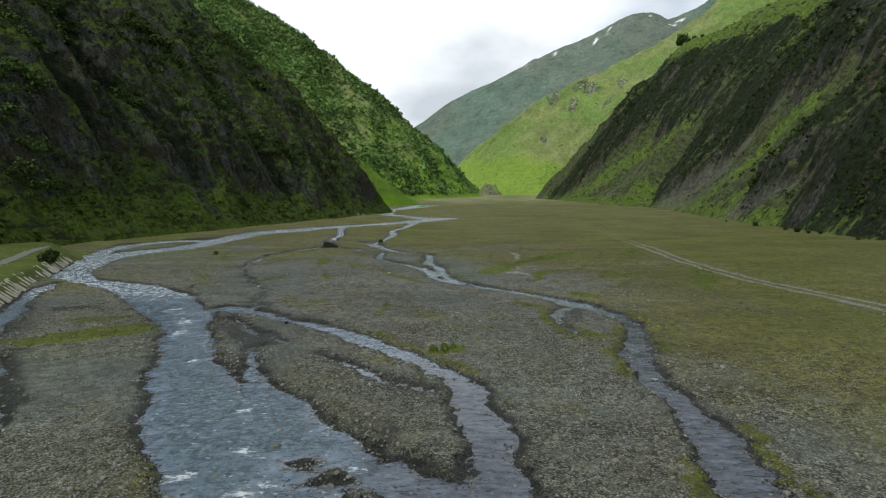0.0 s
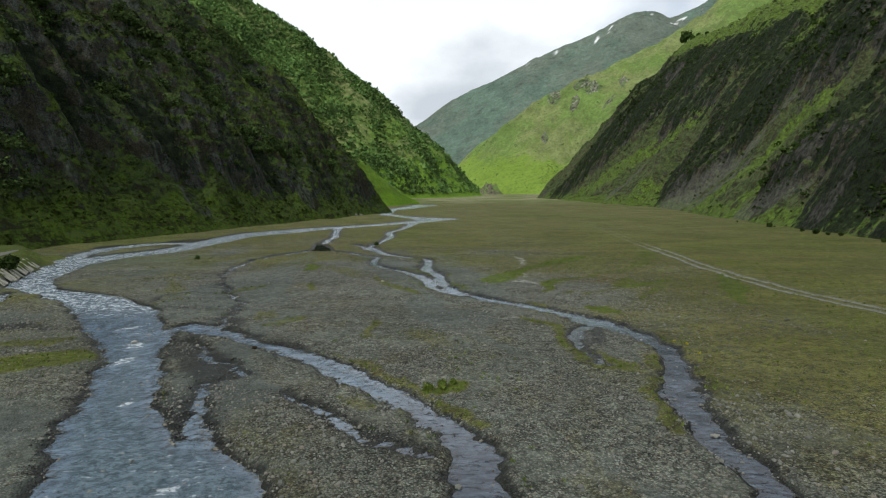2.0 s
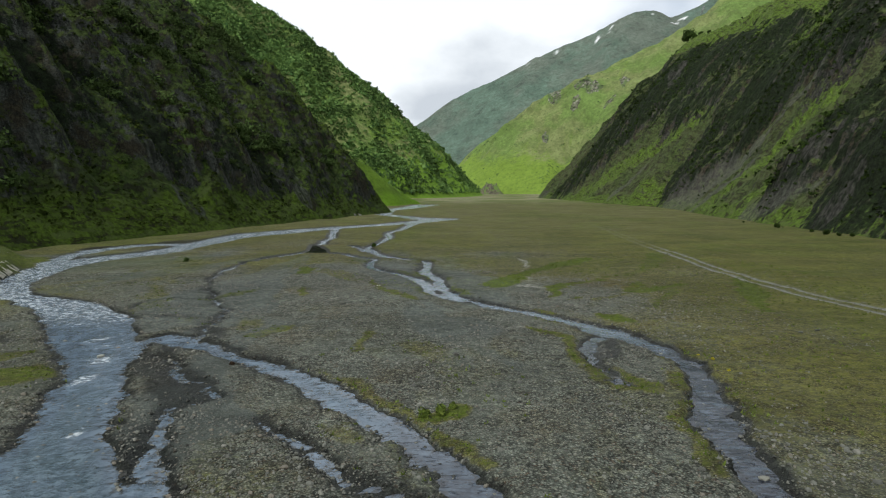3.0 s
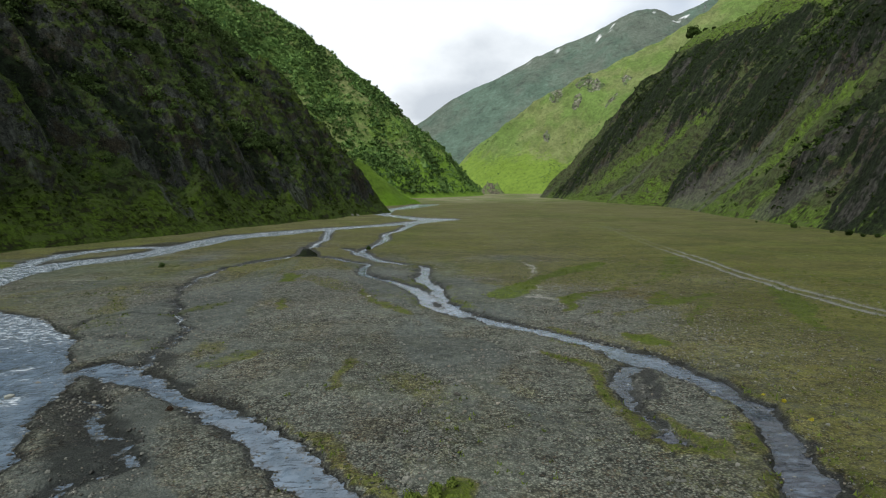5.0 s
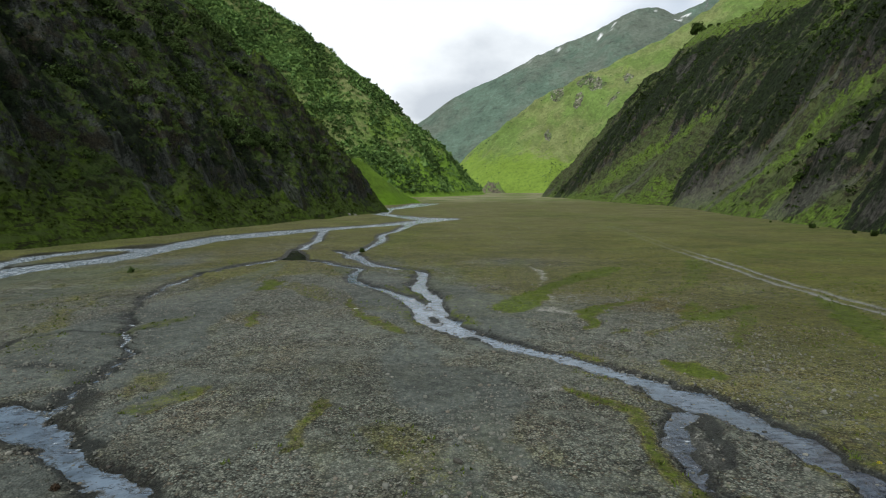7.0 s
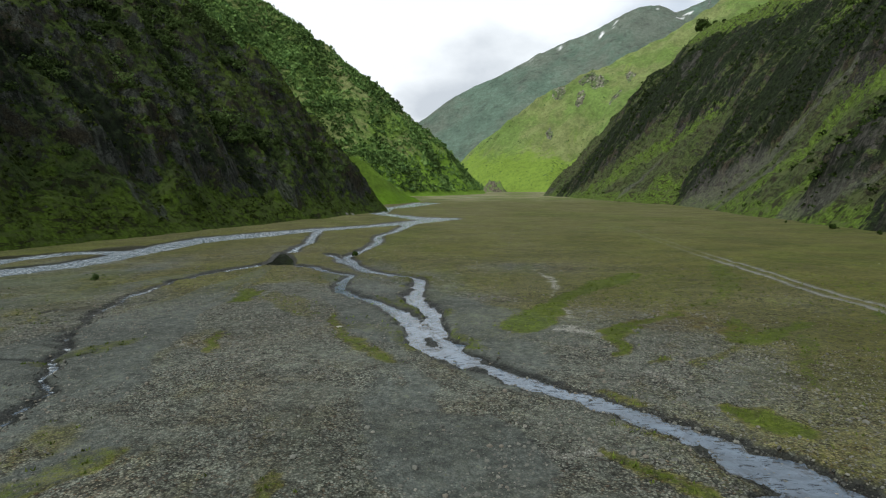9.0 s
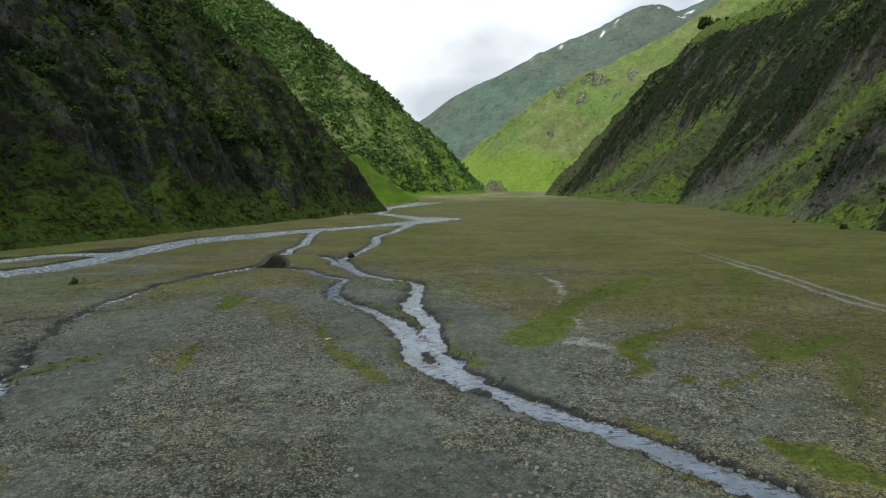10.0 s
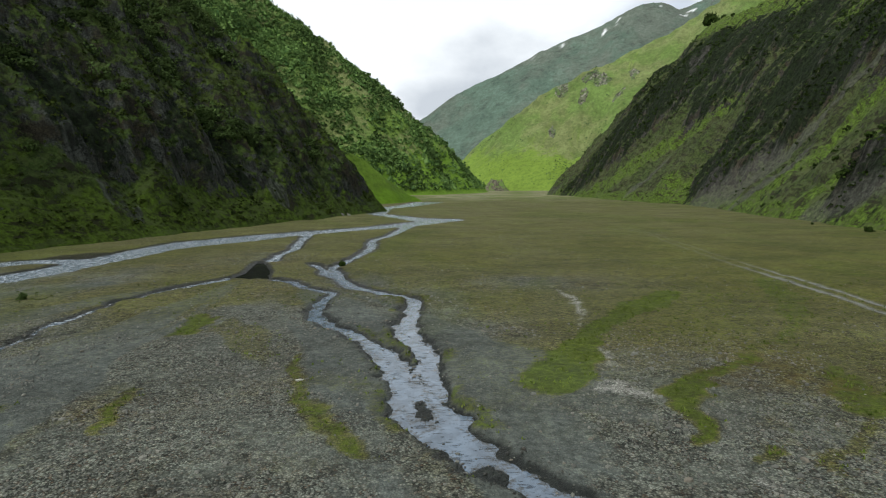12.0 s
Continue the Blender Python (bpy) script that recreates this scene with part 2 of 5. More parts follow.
def hill_material(name, grass, dry, shrub, rock, rocky, shrubby, lush=None, snow=False, grain=1.0, mossy=0.5):
    """Mountain slope: grass, dry grass, low scrub and bare rock; 'fall' is (along, up, height)."""
    n = Nodes(name)
    fall = n.vec("fall")
    broad = n.noise(0.035 * grain, 7, 0.65)
    streak = n.noise(0.11 * grain, 7, 0.70, at=fall, stretch=(1.0, 0.25, 0.0))
    fine = n.noise(0.8 * grain, 9, 0.80)
    mid = n.noise(0.24 * grain, 9, 0.78)
    # turf
    col = n.mix(n.step(broad, 0.42, 0.58), grass, dry)
    col = n.mix(n.step(mid, 0.50, 0.64, 0, 0.55), col, tuple(v * 0.55 for v in dry))
    if lush:
        low = n.step(n.calc("ADD", n.attr("low"), n.calc("MULTIPLY", n.calc("SUBTRACT", mid, 0.5), 1.6)), 0.38, 0.72)
        col = n.mix(low, col, lush)
        col = n.mix(n.step(streak, 0.58, 0.66, 0, 0.45), col, lush)
    col = n.mix(n.step(fine, 0.36, 0.56, 0.40, 0), col, tuple(v * 0.32 for v in grass))
    col = n.mix(n.step(fine, 0.60, 0.72, 0, 0.45), col, tuple(min(v * 1.6, 0.5) for v in dry))
    bush = n.step(n.calc("ADD", mid, n.calc("MULTIPLY", broad, 0.30)), 0.75 - shrubby, 0.78 - shrubby)
    leafy = n.mix(n.step(fine, 0.4, 0.65), tuple(v * 0.45 for v in shrub), tuple(v * 1.8 for v in shrub))
    col = n.mix(n.calc("MULTIPLY", bush, 0.85), col, leafy)
    # crags: broken rock with scrub and moss on every ledge
    tear = n.noise(0.15 * grain, 9, 0.78)
    crag = n.calc("ADD", n.calc("MULTIPLY", n.attr("crag"), 1.0), n.calc("MULTIPLY", n.calc("SUBTRACT", tear, 0.5), 1.5))
    face = n.step(crag, 0.42 - rocky, 0.50 - rocky)
    split = n.noise(0.45 * grain, 9, 0.75, at=fall, stretch=(1.0, 0.5, 0.35))
    stone = n.mix(n.step(split, 0.38, 0.62), tuple(v * 0.42 for v in rock), tuple(v * 1.9 for v in rock))
    stone = n.mix(n.step(n.noise(0.06 * grain, 5), 0.45, 0.65, 0, 0.6), stone, (rock[0] * 1.0, rock[1] * 0.96, rock[2] * 0.80))
    seam = n.calc("ABSOLUTE", n.calc("SUBTRACT", n.noise(0.22 * grain, 6, 0.65), 0.5))
    stone = n.mix(n.step(seam, 0.010, 0.035, 0.8, 0), stone, tuple(v * 0.12 for v in rock))
    facet = n.nt.nodes.new("ShaderNodeSeparateColor")
    n.link(n.cells(0.9 * grain, at=fall), facet.inputs[0])
    stone = n.mix(n.step(facet.outputs[0], 0.72, 0.80, 0, 0.55), stone, tuple(min(v * 2.6, 0.5) for v in rock))
    stone = n.mix(n.step(facet.outputs[1], 0.70, 0.78, 0, 0.6), stone, tuple(v * 0.15 for v in rock))
    ledge = n.step(n.noise(0.33 * grain, 9, 0.80), 0.58 - 0.22 * mossy, 0.66 - 0.22 * mossy)
    stone = n.mix(n.calc("MULTIPLY", ledge, 0.88), stone, n.mix(n.step(fine, 0.40, 0.62), tuple(v * 0.9 for v in shrub), tuple(v * 0.85 for v in grass)))
    col = n.mix(n.calc("MULTIPLY", face, 0.94), col, stone)
    scree = n.step(n.calc("ADD", n.attr("scree"), n.calc("MULTIPLY", n.calc("SUBTRACT", n.noise(0.25 * grain, 8, 0.75, at=fall, stretch=(1.0, 0.4, 0)), 0.5), 1.2)), 0.45, 0.80)
    col = n.mix(n.calc("MULTIPLY", scree, 0.70), col, n.mix(n.step(fine, 0.35, 0.65), (0.040, 0.042, 0.034), (0.145, 0.146, 0.124)))
    # tussocks and clumps
    warp = n.nt.nodes.new("ShaderNodeTexNoise")
    warp.inputs["Scale"].default_value, warp.inputs["Detail"].default_value = 0.6 * grain, 6
    n.link(n.pos, warp.inputs["Vector"])
    push = n.nt.nodes.new("ShaderNodeVectorMath")
    push.operation = "MULTIPLY_ADD"
    push.inputs[1].default_value = (2.5 / grain,) * 3
    n.link(warp.outputs["Color"], push.inputs[0])
    n.link(n.pos, push.inputs[2])
    clump = None
    for size, lo, hi in ((0.5, 0.93, 1.07), (1.3, 0.93, 1.07)):
        cell = n.nt.nodes.new("ShaderNodeSeparateColor")
        n.link(n.cells(size * grain, at=push.outputs[0]), cell.inputs[0])
        v = n.step(cell.outputs[0], 0.1, 0.9, lo, hi)
        clump = v if clump is None else n.calc("MULTIPLY", clump, v)
    blotch = n.calc("MULTIPLY", clump, n.step(n.noise(0.09 * grain, 9, 0.78), 0.34, 0.66, 0.80, 1.22))
    grey = n.nt.nodes.new("ShaderNodeCombineColor")
    for k in range(3):
        n.link(blotch, grey.inputs[k])
    plain = n.calc("MULTIPLY", low, 0.5) if lush else 0.0
    col = n.mix(n.calc("SUBTRACT", 0.9, plain), col, grey.outputs[0], "MULTIPLY")
    if snow:
        col = n.mix(n.attr("snow"), col, (0.82, 0.84, 0.86))
    nb = n.bump(fine, 0.9, 0.55 / grain)
    nb = n.bump(n.mix(face, mid, split), 0.9, 1.2 / grain, nb)
    return n.done(col, 0.95, nb, 0.12)


def slope_material(name, grass, dry, lush, rock, soil, bare, heath, scrub):
    """Near slope: turf on the treads and gentle ground, broken rock and soil on the risers, scree in the chutes."""
    n = Nodes(name)
    fall = n.vec("fall")
    broad, mid = n.noise(0.045, 6, 0.6), n.noise(0.22, 8, 0.72)
    fine, tiny = n.noise(0.8, 6, 0.66), n.noise(3.0, 5, 0.6)
    streak = n.noise(0.20, 7, 0.68, at=fall, stretch=(1.0, 0.16, 0.0), distort=0.5)
    turf = n.mix(n.step(broad, 0.40, 0.60), grass, dry)
    low = n.step(n.calc("ADD", n.attr("low"), n.calc("MULTIPLY", n.calc("SUBTRACT", mid, 0.5), 1.5)), 0.35, 0.75)
    turf = n.mix(low, turf, lush)
    turf = n.mix(n.step(streak, 0.54, 0.66, 0, 0.5), turf, n.mix(0.5, dry, soil))
    turf = n.shade(turf, n.calc("MULTIPLY", n.step(fine, 0.34, 0.66, 0.48, 1.50), n.step(tiny, 0.30, 0.70, 0.78, 1.22)))
    turf = n.mix(n.step(n.noise(0.55, 8, 0.75), 0.58, 0.66, 0, 0.7), turf, tuple(v * 0.38 for v in grass))
    # trodden lines of grass and earth along the contours
    lines = n.noise(0.50, 7, 0.72, at=fall, stretch=(0.28, 1.3, 0.0), distort=0.6)
    turf = n.mix(n.step(lines, 0.53, 0.58, 0, 0.7), turf, tuple(v * 1.55 for v in dry))
    turf = n.mix(n.step(lines, 0.42, 0.46, 0.8, 0), turf, tuple(v * 0.6 for v in soil))
    # broken stone, streaked down the fall line, with brown earth between
    split = n.noise(0.55, 8, 0.75, at=fall, stretch=(1.0, 0.35, 0.3), distort=0.4)
    stone = n.mix(n.step(split, 0.36, 0.64), tuple(v * 0.45 for v in rock), tuple(v * 1.75 for v in rock))
    seam = n.calc("ABSOLUTE", n.calc("SUBTRACT", n.noise(0.30, 6, 0.65), 0.5))
    stone = n.mix(n.step(seam, 0.008, 0.03, 0.75, 0), stone, tuple(v * 0.15 for v in rock))
    earth = n.mix(n.step(fine, 0.36, 0.64), tuple(v * 0.55 for v in soil), tuple(v * 1.5 for v in soil))
    stone = n.mix(n.step(n.noise(0.10, 7, 0.70), 0.46, 0.60), stone, earth)
    stone = n.shade(stone, n.step(tiny, 0.28, 0.72, 0.45, 1.55))
    sep = n.nt.nodes.new("ShaderNodeSeparateXYZ")
    n.link(n.geo.outputs["Normal"], sep.inputs[0])
    stand = n.calc("ADD", sep.outputs["Z"], n.calc("MULTIPLY", n.calc("SUBTRACT", fine, 0.5), 0.75))
    stand = n.calc("ADD", stand, n.calc("MULTIPLY", n.calc("SUBTRACT", mid, 0.5), 0.80))
    stand = n.calc("SUBTRACT", stand, n.calc("MULTIPLY", n.attr("crag"), 0.26))
    cover = n.step(stand, bare - 0.07, bare + 0.09)
    col = n.mix(cover, stone, turf)
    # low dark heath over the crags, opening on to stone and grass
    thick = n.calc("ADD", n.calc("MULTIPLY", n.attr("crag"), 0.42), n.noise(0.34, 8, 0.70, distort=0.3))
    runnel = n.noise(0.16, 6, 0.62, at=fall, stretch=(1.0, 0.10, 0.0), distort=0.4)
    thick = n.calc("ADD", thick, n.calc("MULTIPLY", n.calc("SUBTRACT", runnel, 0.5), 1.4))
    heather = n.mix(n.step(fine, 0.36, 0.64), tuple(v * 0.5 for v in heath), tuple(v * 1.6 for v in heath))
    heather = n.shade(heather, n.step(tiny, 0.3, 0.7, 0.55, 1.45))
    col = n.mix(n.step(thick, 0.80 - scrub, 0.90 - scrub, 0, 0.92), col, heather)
    scree = n.step(n.calc("ADD", n.attr("scree"), n.calc("MULTIPLY", n.calc("SUBTRACT", n.noise(0.30, 8, 0.75, at=fall, stretch=(1.0, 0.25, 0)), 0.5), 1.1)), 0.42, 0.78)
    rubble = n.mix(n.step(fine, 0.35, 0.65), (0.050, 0.051, 0.043), (0.118, 0.117, 0.102))
    col = n.mix(n.calc("MULTIPLY", scree, 0.56), col, n.shade(rubble, n.step(tiny, 0.3, 0.7, 0.6, 1.4)))
    face = n.step(n.attr("face"), 0.3, 0.7)
    slab = n.mix(n.step(n.noise(0.9, 7, 0.7, at=fall, stretch=(1.0, 0.08, 0.0)), 0.38, 0.62), tuple(v * 0.5 for v in rock), tuple(v * 1.9 for v in rock))
    slab = n.shade(slab, n.step(fine, 0.34, 0.66, 0.5, 1.35))
    face = n.calc("MULTIPLY", face, n.step(mid, 0.40, 0.55))
    col = n.mix(n.calc("MULTIPLY", face, 0.85), col, slab)
    nb = n.bump(fine, 0.8, 0.40)
    nb = n.bump(tiny, 0.7, 0.12, nb)
    nb = n.bump(n.mix(cover, split, mid), 0.7, 0.9, nb)
    return n.done(col, 0.95, nb, 0.12)


def leaf_material(name, dark, light):
    n = Nodes(name)
    rnd = n.geo.outputs["Random Per Island"]
    col = n.mix(rnd, dark, light)
    col = n.mix(n.step(n.noise(0.07, 3), 0.35, 0.65, 0, 0.5), col, tuple(v * 0.6 for v in light))
    col = n.shade(col, n.step(n.noise(0.022, 6, 0.65), 0.38, 0.62, 0.62, 1.30))
    m = n.done(col, 0.85, None, 0.05)
    return m


def stone_material(name, k, rough):
    n = Nodes(name)
    rnd = n.geo.outputs["Random Per Island"]
    info = n.nt.nodes.new("ShaderNodeObjectInfo")
    mixed = n.calc("FRACT", n.calc("ADD", rnd, info.outputs["Random"]))
    col = n.mix(mixed, (0.045 * k, 0.047 * k, 0.042 * k), (0.21 * k, 0.215 * k, 0.185 * k))
    col = n.mix(n.calc("MULTIPLY", n.step(mixed, 0.40, 0.42, 0, 0.9), n.step(mixed, 0.48, 0.50, 1, 0)), col, (0.28 * k, 0.275 * k, 0.235 * k))
    col = n.mix(n.step(mixed, 0.82, 0.88, 0, 0.6), col, (0.17 * k, 0.12 * k, 0.08 * k))
    col = n.mix(n.noise(9.0, 5, 0.7), col, (0.12 * k, 0.122 * k, 0.108 * k))
    return n.done(col, rough, n.bump(n.noise(25.0, 4), 0.4, 0.02), 0.3)


MAT_GROUND = ground_material()
MAT_RIVER = water_material("running_water", 0.7, (0.112, 0.152, 0.202), True)
MAT_POOL = water_material("still_water", 0.02, (0.012, 0.013, 0.012), False)
MAT_STONE = stone_material("river_stone", 1.0, 0.85)
MAT_WETSTONE = stone_material("wet_stone", 0.32, 0.45)
# near slopes: cloud shade is put into dark turf, rock and heath colours
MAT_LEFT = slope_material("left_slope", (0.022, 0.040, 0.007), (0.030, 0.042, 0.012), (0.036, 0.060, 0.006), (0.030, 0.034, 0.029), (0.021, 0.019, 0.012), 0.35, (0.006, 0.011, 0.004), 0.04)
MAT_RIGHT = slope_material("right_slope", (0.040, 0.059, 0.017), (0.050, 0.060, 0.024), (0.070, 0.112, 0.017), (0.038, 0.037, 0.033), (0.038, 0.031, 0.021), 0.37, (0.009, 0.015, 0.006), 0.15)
MAT_SPUR = hill_material("spur_slope", (0.080, 0.152, 0.013), (0.102, 0.176, 0.019), (0.050, 0.090, 0.020), (0.11, 0.10, 0.08), -0.9, -0.2, (0.112, 0.212, 0.015), grain=0.45)
# sunlight and thin haze on these two hills are put into paler greens
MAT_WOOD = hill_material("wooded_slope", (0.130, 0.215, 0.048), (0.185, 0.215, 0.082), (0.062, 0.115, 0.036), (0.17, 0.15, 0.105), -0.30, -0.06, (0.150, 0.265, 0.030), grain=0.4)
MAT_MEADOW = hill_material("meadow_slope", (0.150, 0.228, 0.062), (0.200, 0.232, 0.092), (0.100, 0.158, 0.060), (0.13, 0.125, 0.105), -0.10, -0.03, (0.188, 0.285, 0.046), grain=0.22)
# distance haze is put into the colour: paler, greyer, bluer greens
MAT_FAR_HAZE = hill_material("far_slope_haze", (0.122, 0.182, 0.142), (0.150, 0.178, 0.146), (0.108, 0.156, 0.130), (0.170, 0.168, 0.172), -0.04, -0.14, None, True, grain=0.12)
MAT_SHRUB = leaf_material("shrub_leaves", (0.010, 0.020, 0.005), (0.040, 0.066, 0.014))
MAT_THICKET = leaf_material("thicket_leaves", (0.040, 0.066, 0.020), (0.066, 0.104, 0.030))
# wood leaves lightened to stand in for sun on the far hill
MAT_WOODLEAF = leaf_material("wood_leaves", (0.042, 0.094, 0.030), (0.155, 0.250, 0.072))
MAT_BLADE = leaf_material("grass_blades", (0.050, 0.085, 0.014), (0.130, 0.165, 0.035))
MAT_TUSSOCK = leaf_material("tussock_grass", (0.025, 0.039, 0.007), (0.036, 0.052, 0.010))
MAT_MEADOWBUSH = leaf_material("meadow_bush_leaves", (0.040, 0.080, 0.030), (0.095, 0.155, 0.055))
MAT_BARK = Nodes("bark").done((0.06, 0.045, 0.032))


# ---------------------------------------------------------------- helpers for shapes
def lattice(ix, iy, seed):
    h = (ix.astype(np.int64) * 374761393 + iy.astype(np.int64) * 668265263 + seed * 974634777) & 0xFFFFFFFF
    h = ((h ^ (h >> 13)) * 1274126177) & 0xFFFFFFFF
    return ((h ^ (h >> 16)) & 0xFFFF) / 65535.0


def vnoise(x, y, seed=0):
    ix, iy = np.floor(x), np.floor(y)
    fx, fy = x - ix, y - iy
    fx, fy = fx * fx * fx * (fx * (fx * 6 - 15) + 10), fy * fy * fy * (fy * (fy * 6 - 15) + 10)
    a, b = lattice(ix, iy, seed), lattice(ix + 1, iy, seed)
    c, d = lattice(ix, iy + 1, seed), lattice(ix + 1, iy + 1, seed)
    return (a + (b - a) * fx) * (1 - fy) + (c + (d - c) * fx) * fy


def fbm(x, y, octaves=5, seed=0, gain=0.5):
    """Fractal noise, about -1 to 1."""
    x, y = np.asarray(x, float), np.asarray(y, float)
    total, amp, norm = 0.0, 1.0, 0.0
    for k in range(octaves):
        total = total + amp * (2 * vnoise(x * 2.03**k + 17.3 * k, y * 2.03**k - 9.1 * k, seed + k) - 1)
        norm += amp
        amp *= gain
    return total / norm * 1.5


def ridged(x, y, octaves=4, seed=0):
    total, amp, norm = 0.0, 1.0, 0.0
    for k in range(octaves):
        v = 1 - np.abs(2 * vnoise(x * 2.1**k + 5.7 * k, y * 2.1**k + 3.1 * k, seed + k) - 1)
        total = total + amp * v * v
        norm += amp
        amp *= 0.5
    return total / norm


def smooth(v, lo, hi):
    t = np.clip((v - lo) / (hi - lo), 0, 1)
    return t * t * (3 - 2 * t)


def to_line(x, y, pts):
    """Distance to a polyline, minus the half-width interpolated along it where points have three numbers; also the length along it and the side."""
    best = np.full(x.shape, 1e9)
    along, side = np.zeros(x.shape), np.ones(x.shape)
    run = 0.0
    for p, q in zip(pts[:-1], pts[1:]):
        dx, dy = q[0] - p[0], q[1] - p[1]
        length = math.hypot(dx, dy)
        t = np.clip(((x - p[0]) * dx + (y - p[1]) * dy) / (length * length), 0, 1)
        d = np.hypot(x - p[0] - t * dx, y - p[1] - t * dy)
        if len(p) > 2:
            d = d - (p[2] + (q[2] - p[2]) * t)
        near = d < best
        best = np.where(near, d, best)
        along = np.where(near, run + t * length, along)
        side = np.where(near, np.sign(dx * (y - p[1]) - dy * (x - p[0])), side)
        run += length
    return best, along, side


def mesh_object(name, verts, faces, material, parent=None, attrs=None, shade_smooth=True):
    me = bpy.data.meshes.new(name)
    verts, faces = np.asarray(verts, np.float32), np.asarray(faces, np.int32)
    k = faces.shape[1]
    me.vertices.add(len(verts))
    me.vertices.foreach_set("co", verts.ravel())
    me.loops.add(faces.size)
    me.loops.foreach_set("vertex_index", faces.ravel())
    me.polygons.add(len(faces))
    me.polygons.foreach_set("loop_start", np.arange(0, faces.size, k, dtype=np.int32))
    me.polygons.foreach_set("use_smooth", np.full(len(faces), shade_smooth))
    for key, value in (attrs or {}).items():
        value = np.asarray(value, np.float32)
        if value.ndim == 1:
            me.attributes.new(key, "FLOAT", "POINT").data.foreach_set("value", value)
        else:
            me.attributes.new(key, "FLOAT_VECTOR", "POINT").data.foreach_set("vector", value.ravel())
    me.materials.append(material)
    me.update()
    me.validate()
    ob = new(name, me)
    if parent:
        ob.parent = parent
    return ob


def grid_faces(nx, ny, keep=None):
    i = np.arange(nx * ny).reshape(ny, nx)
    f = np.stack([i[:-1, :-1], i[:-1, 1:], i[1:, 1:], i[1:, :-1]], -1).reshape(-1, 4)
    return f if keep is None else f[keep.ravel()]


def steps(*spans):
    """Grid lines from (start, end, spacing) spans."""
    out = []
    for a, b, s in spans:
        out.append(np.linspace(a, b, max(2, int(round((b - a) / s)) + 1))[:-1])
    out.append(np.array([spans[-1][1]]))
    return np.concatenate(out)


# ---------------------------------------------------------------- the braided streams (x, y, half-width)
RIVER_UPPER = [(-17.3, 416, 9.0), (-27.4, 356, 5.6), (-36.0, 331, 4.8), (-31.0, 274, 3.0), (-15.0, 241.4, 4.2), (-6.6, 231.7, 8.5), (-3.0, 228.7, 5.0)]
RIVER = [
    (-4.0, 228, 5.0), (-12.1, 212.0, 5.0), (-20.5, 195.5, 4.3), (-31.6, 183.0, 4.4), (-40.7, 169.6, 5.4), (-48.0, 155.8, 5.6),
    (-51.3, 143.8, 3.3), (-50.8, 125.3, 2.6), (-51.4, 113.2, 3.0), (-55.2, 105.7, 3.4), (-57.1, 99.8, 3.0), (-55.8, 91.4, 2.6),
    (-53.4, 85.3, 2.2), (-50.0, 75.8, 2.2), (-46.5, 71.5, 2.0), (-43.7, 69.1, 1.5), (-39.0, 66.4, 2.2), (-34.0, 62.8, 2.6),
    (-28.6, 57.0, 3.0), (-23.3, 49.9, 2.6), (-19.6, 43.1, 1.55), (-17.1, 37.7, 1.65), (-15.3, 33.7, 1.85), (-14.1, 31.0, 2.1),
    (-12.0, 28.5, 2.85), (-9.7, 25.6, 3.7), (-8.0, 22.8, 3.5), (-6.1, 20.9, 3.75), (-4.9, 18.8, 3.95), (1.0, 8.0, 5.0),
    (-5.0, -20, 4.0), (-3.0, -60, 4.5), (-6.0, -400, 5.0),
]
RIVER_BAR = [(-52.2, 128.7, 2.6), (-61.0, 127.0, 2.8), (-65.0, 117.3, 1.7), (-63.7, 107.7, 1.1), (-59.8, 97.0, 1.3)]
BANK_CHANNEL = [(-45.2, 66.3, 0.5), (-44.2, 62.4, 0.9), (-40.0, 53.2, 0.8), (-37.0, 48.2, 1.0), (-33.0, 40.0, 0.8), (-27.0, 33.2, 0.8), (-22.6, 28.0, 0.4), (-20.0, 24.5, 0.9), (-18.6, 22.0, 0.5), (-16.5, 14.0, 0.6), (-10.0, -6.0, 0.8), (-5.5, -16.0, 1.0)]
MIDDLE = [(-19.6, 51.2, 1.5), (-15.3, 48.9, 0.75), (-13.1, 47.1, 0.62), (-11.0, 45.2, 0.68), (-8.9, 43.4, 0.68), (-6.6, 41.3, 0.85), (-4.1, 38.3, 0.83), (-2.1, 35.6, 0.82), (-0.4, 33.1, 0.75), (0.6, 31.4, 0.7), (1.0, 29.4, 0.75), (1.5, 25.6, 1.1), (2.0, 22.4, 0.94), (2.0, 18.8, 1.0), (1.5, 10.0, 1.2), (-1.0, -4.0, 1.4)]
SOUTH = [(-9.0, 24.5, 1.6), (-5.5, 23.6, 0.8), (-2.5, 21.2, 0.7), (0.0, 19.5, 0.8), (2.0, 18.0, 0.9)]
BRANCH_EAST = [
    (-12.0, 214.2, 2.0), (-12.9, 192.4, 1.3), (-14.0, 171.0, 0.8), (-16.3, 160.3, 0.8), (-14.4, 145.8, 0.7), (-14.3, 138.0, 0.6),
    (-15.2, 126.2, 0.5), (-15.6, 120.8, 0.6), (-12.9, 111.3, 0.65), (-10.7, 106.2, 0.63), (-8.1, 104.0, 0.55), (-5.6, 102.1, 0.5),
    (-3.8, 100.2, 0.7), (-3.3, 94.9, 0.65), (-3.5, 89.0, 0.7), (-2.9, 85.5, 0.62), (-1.9, 83.2, 0.7), (-1.2, 78.3, 0.64), (-0.8, 74.5, 0.7),
]
BRANCH_STUB = [(-19.1, 124.7, 0.5), (-15.9, 117.5, 0.6), (-13.9, 113.5, 0.8)]
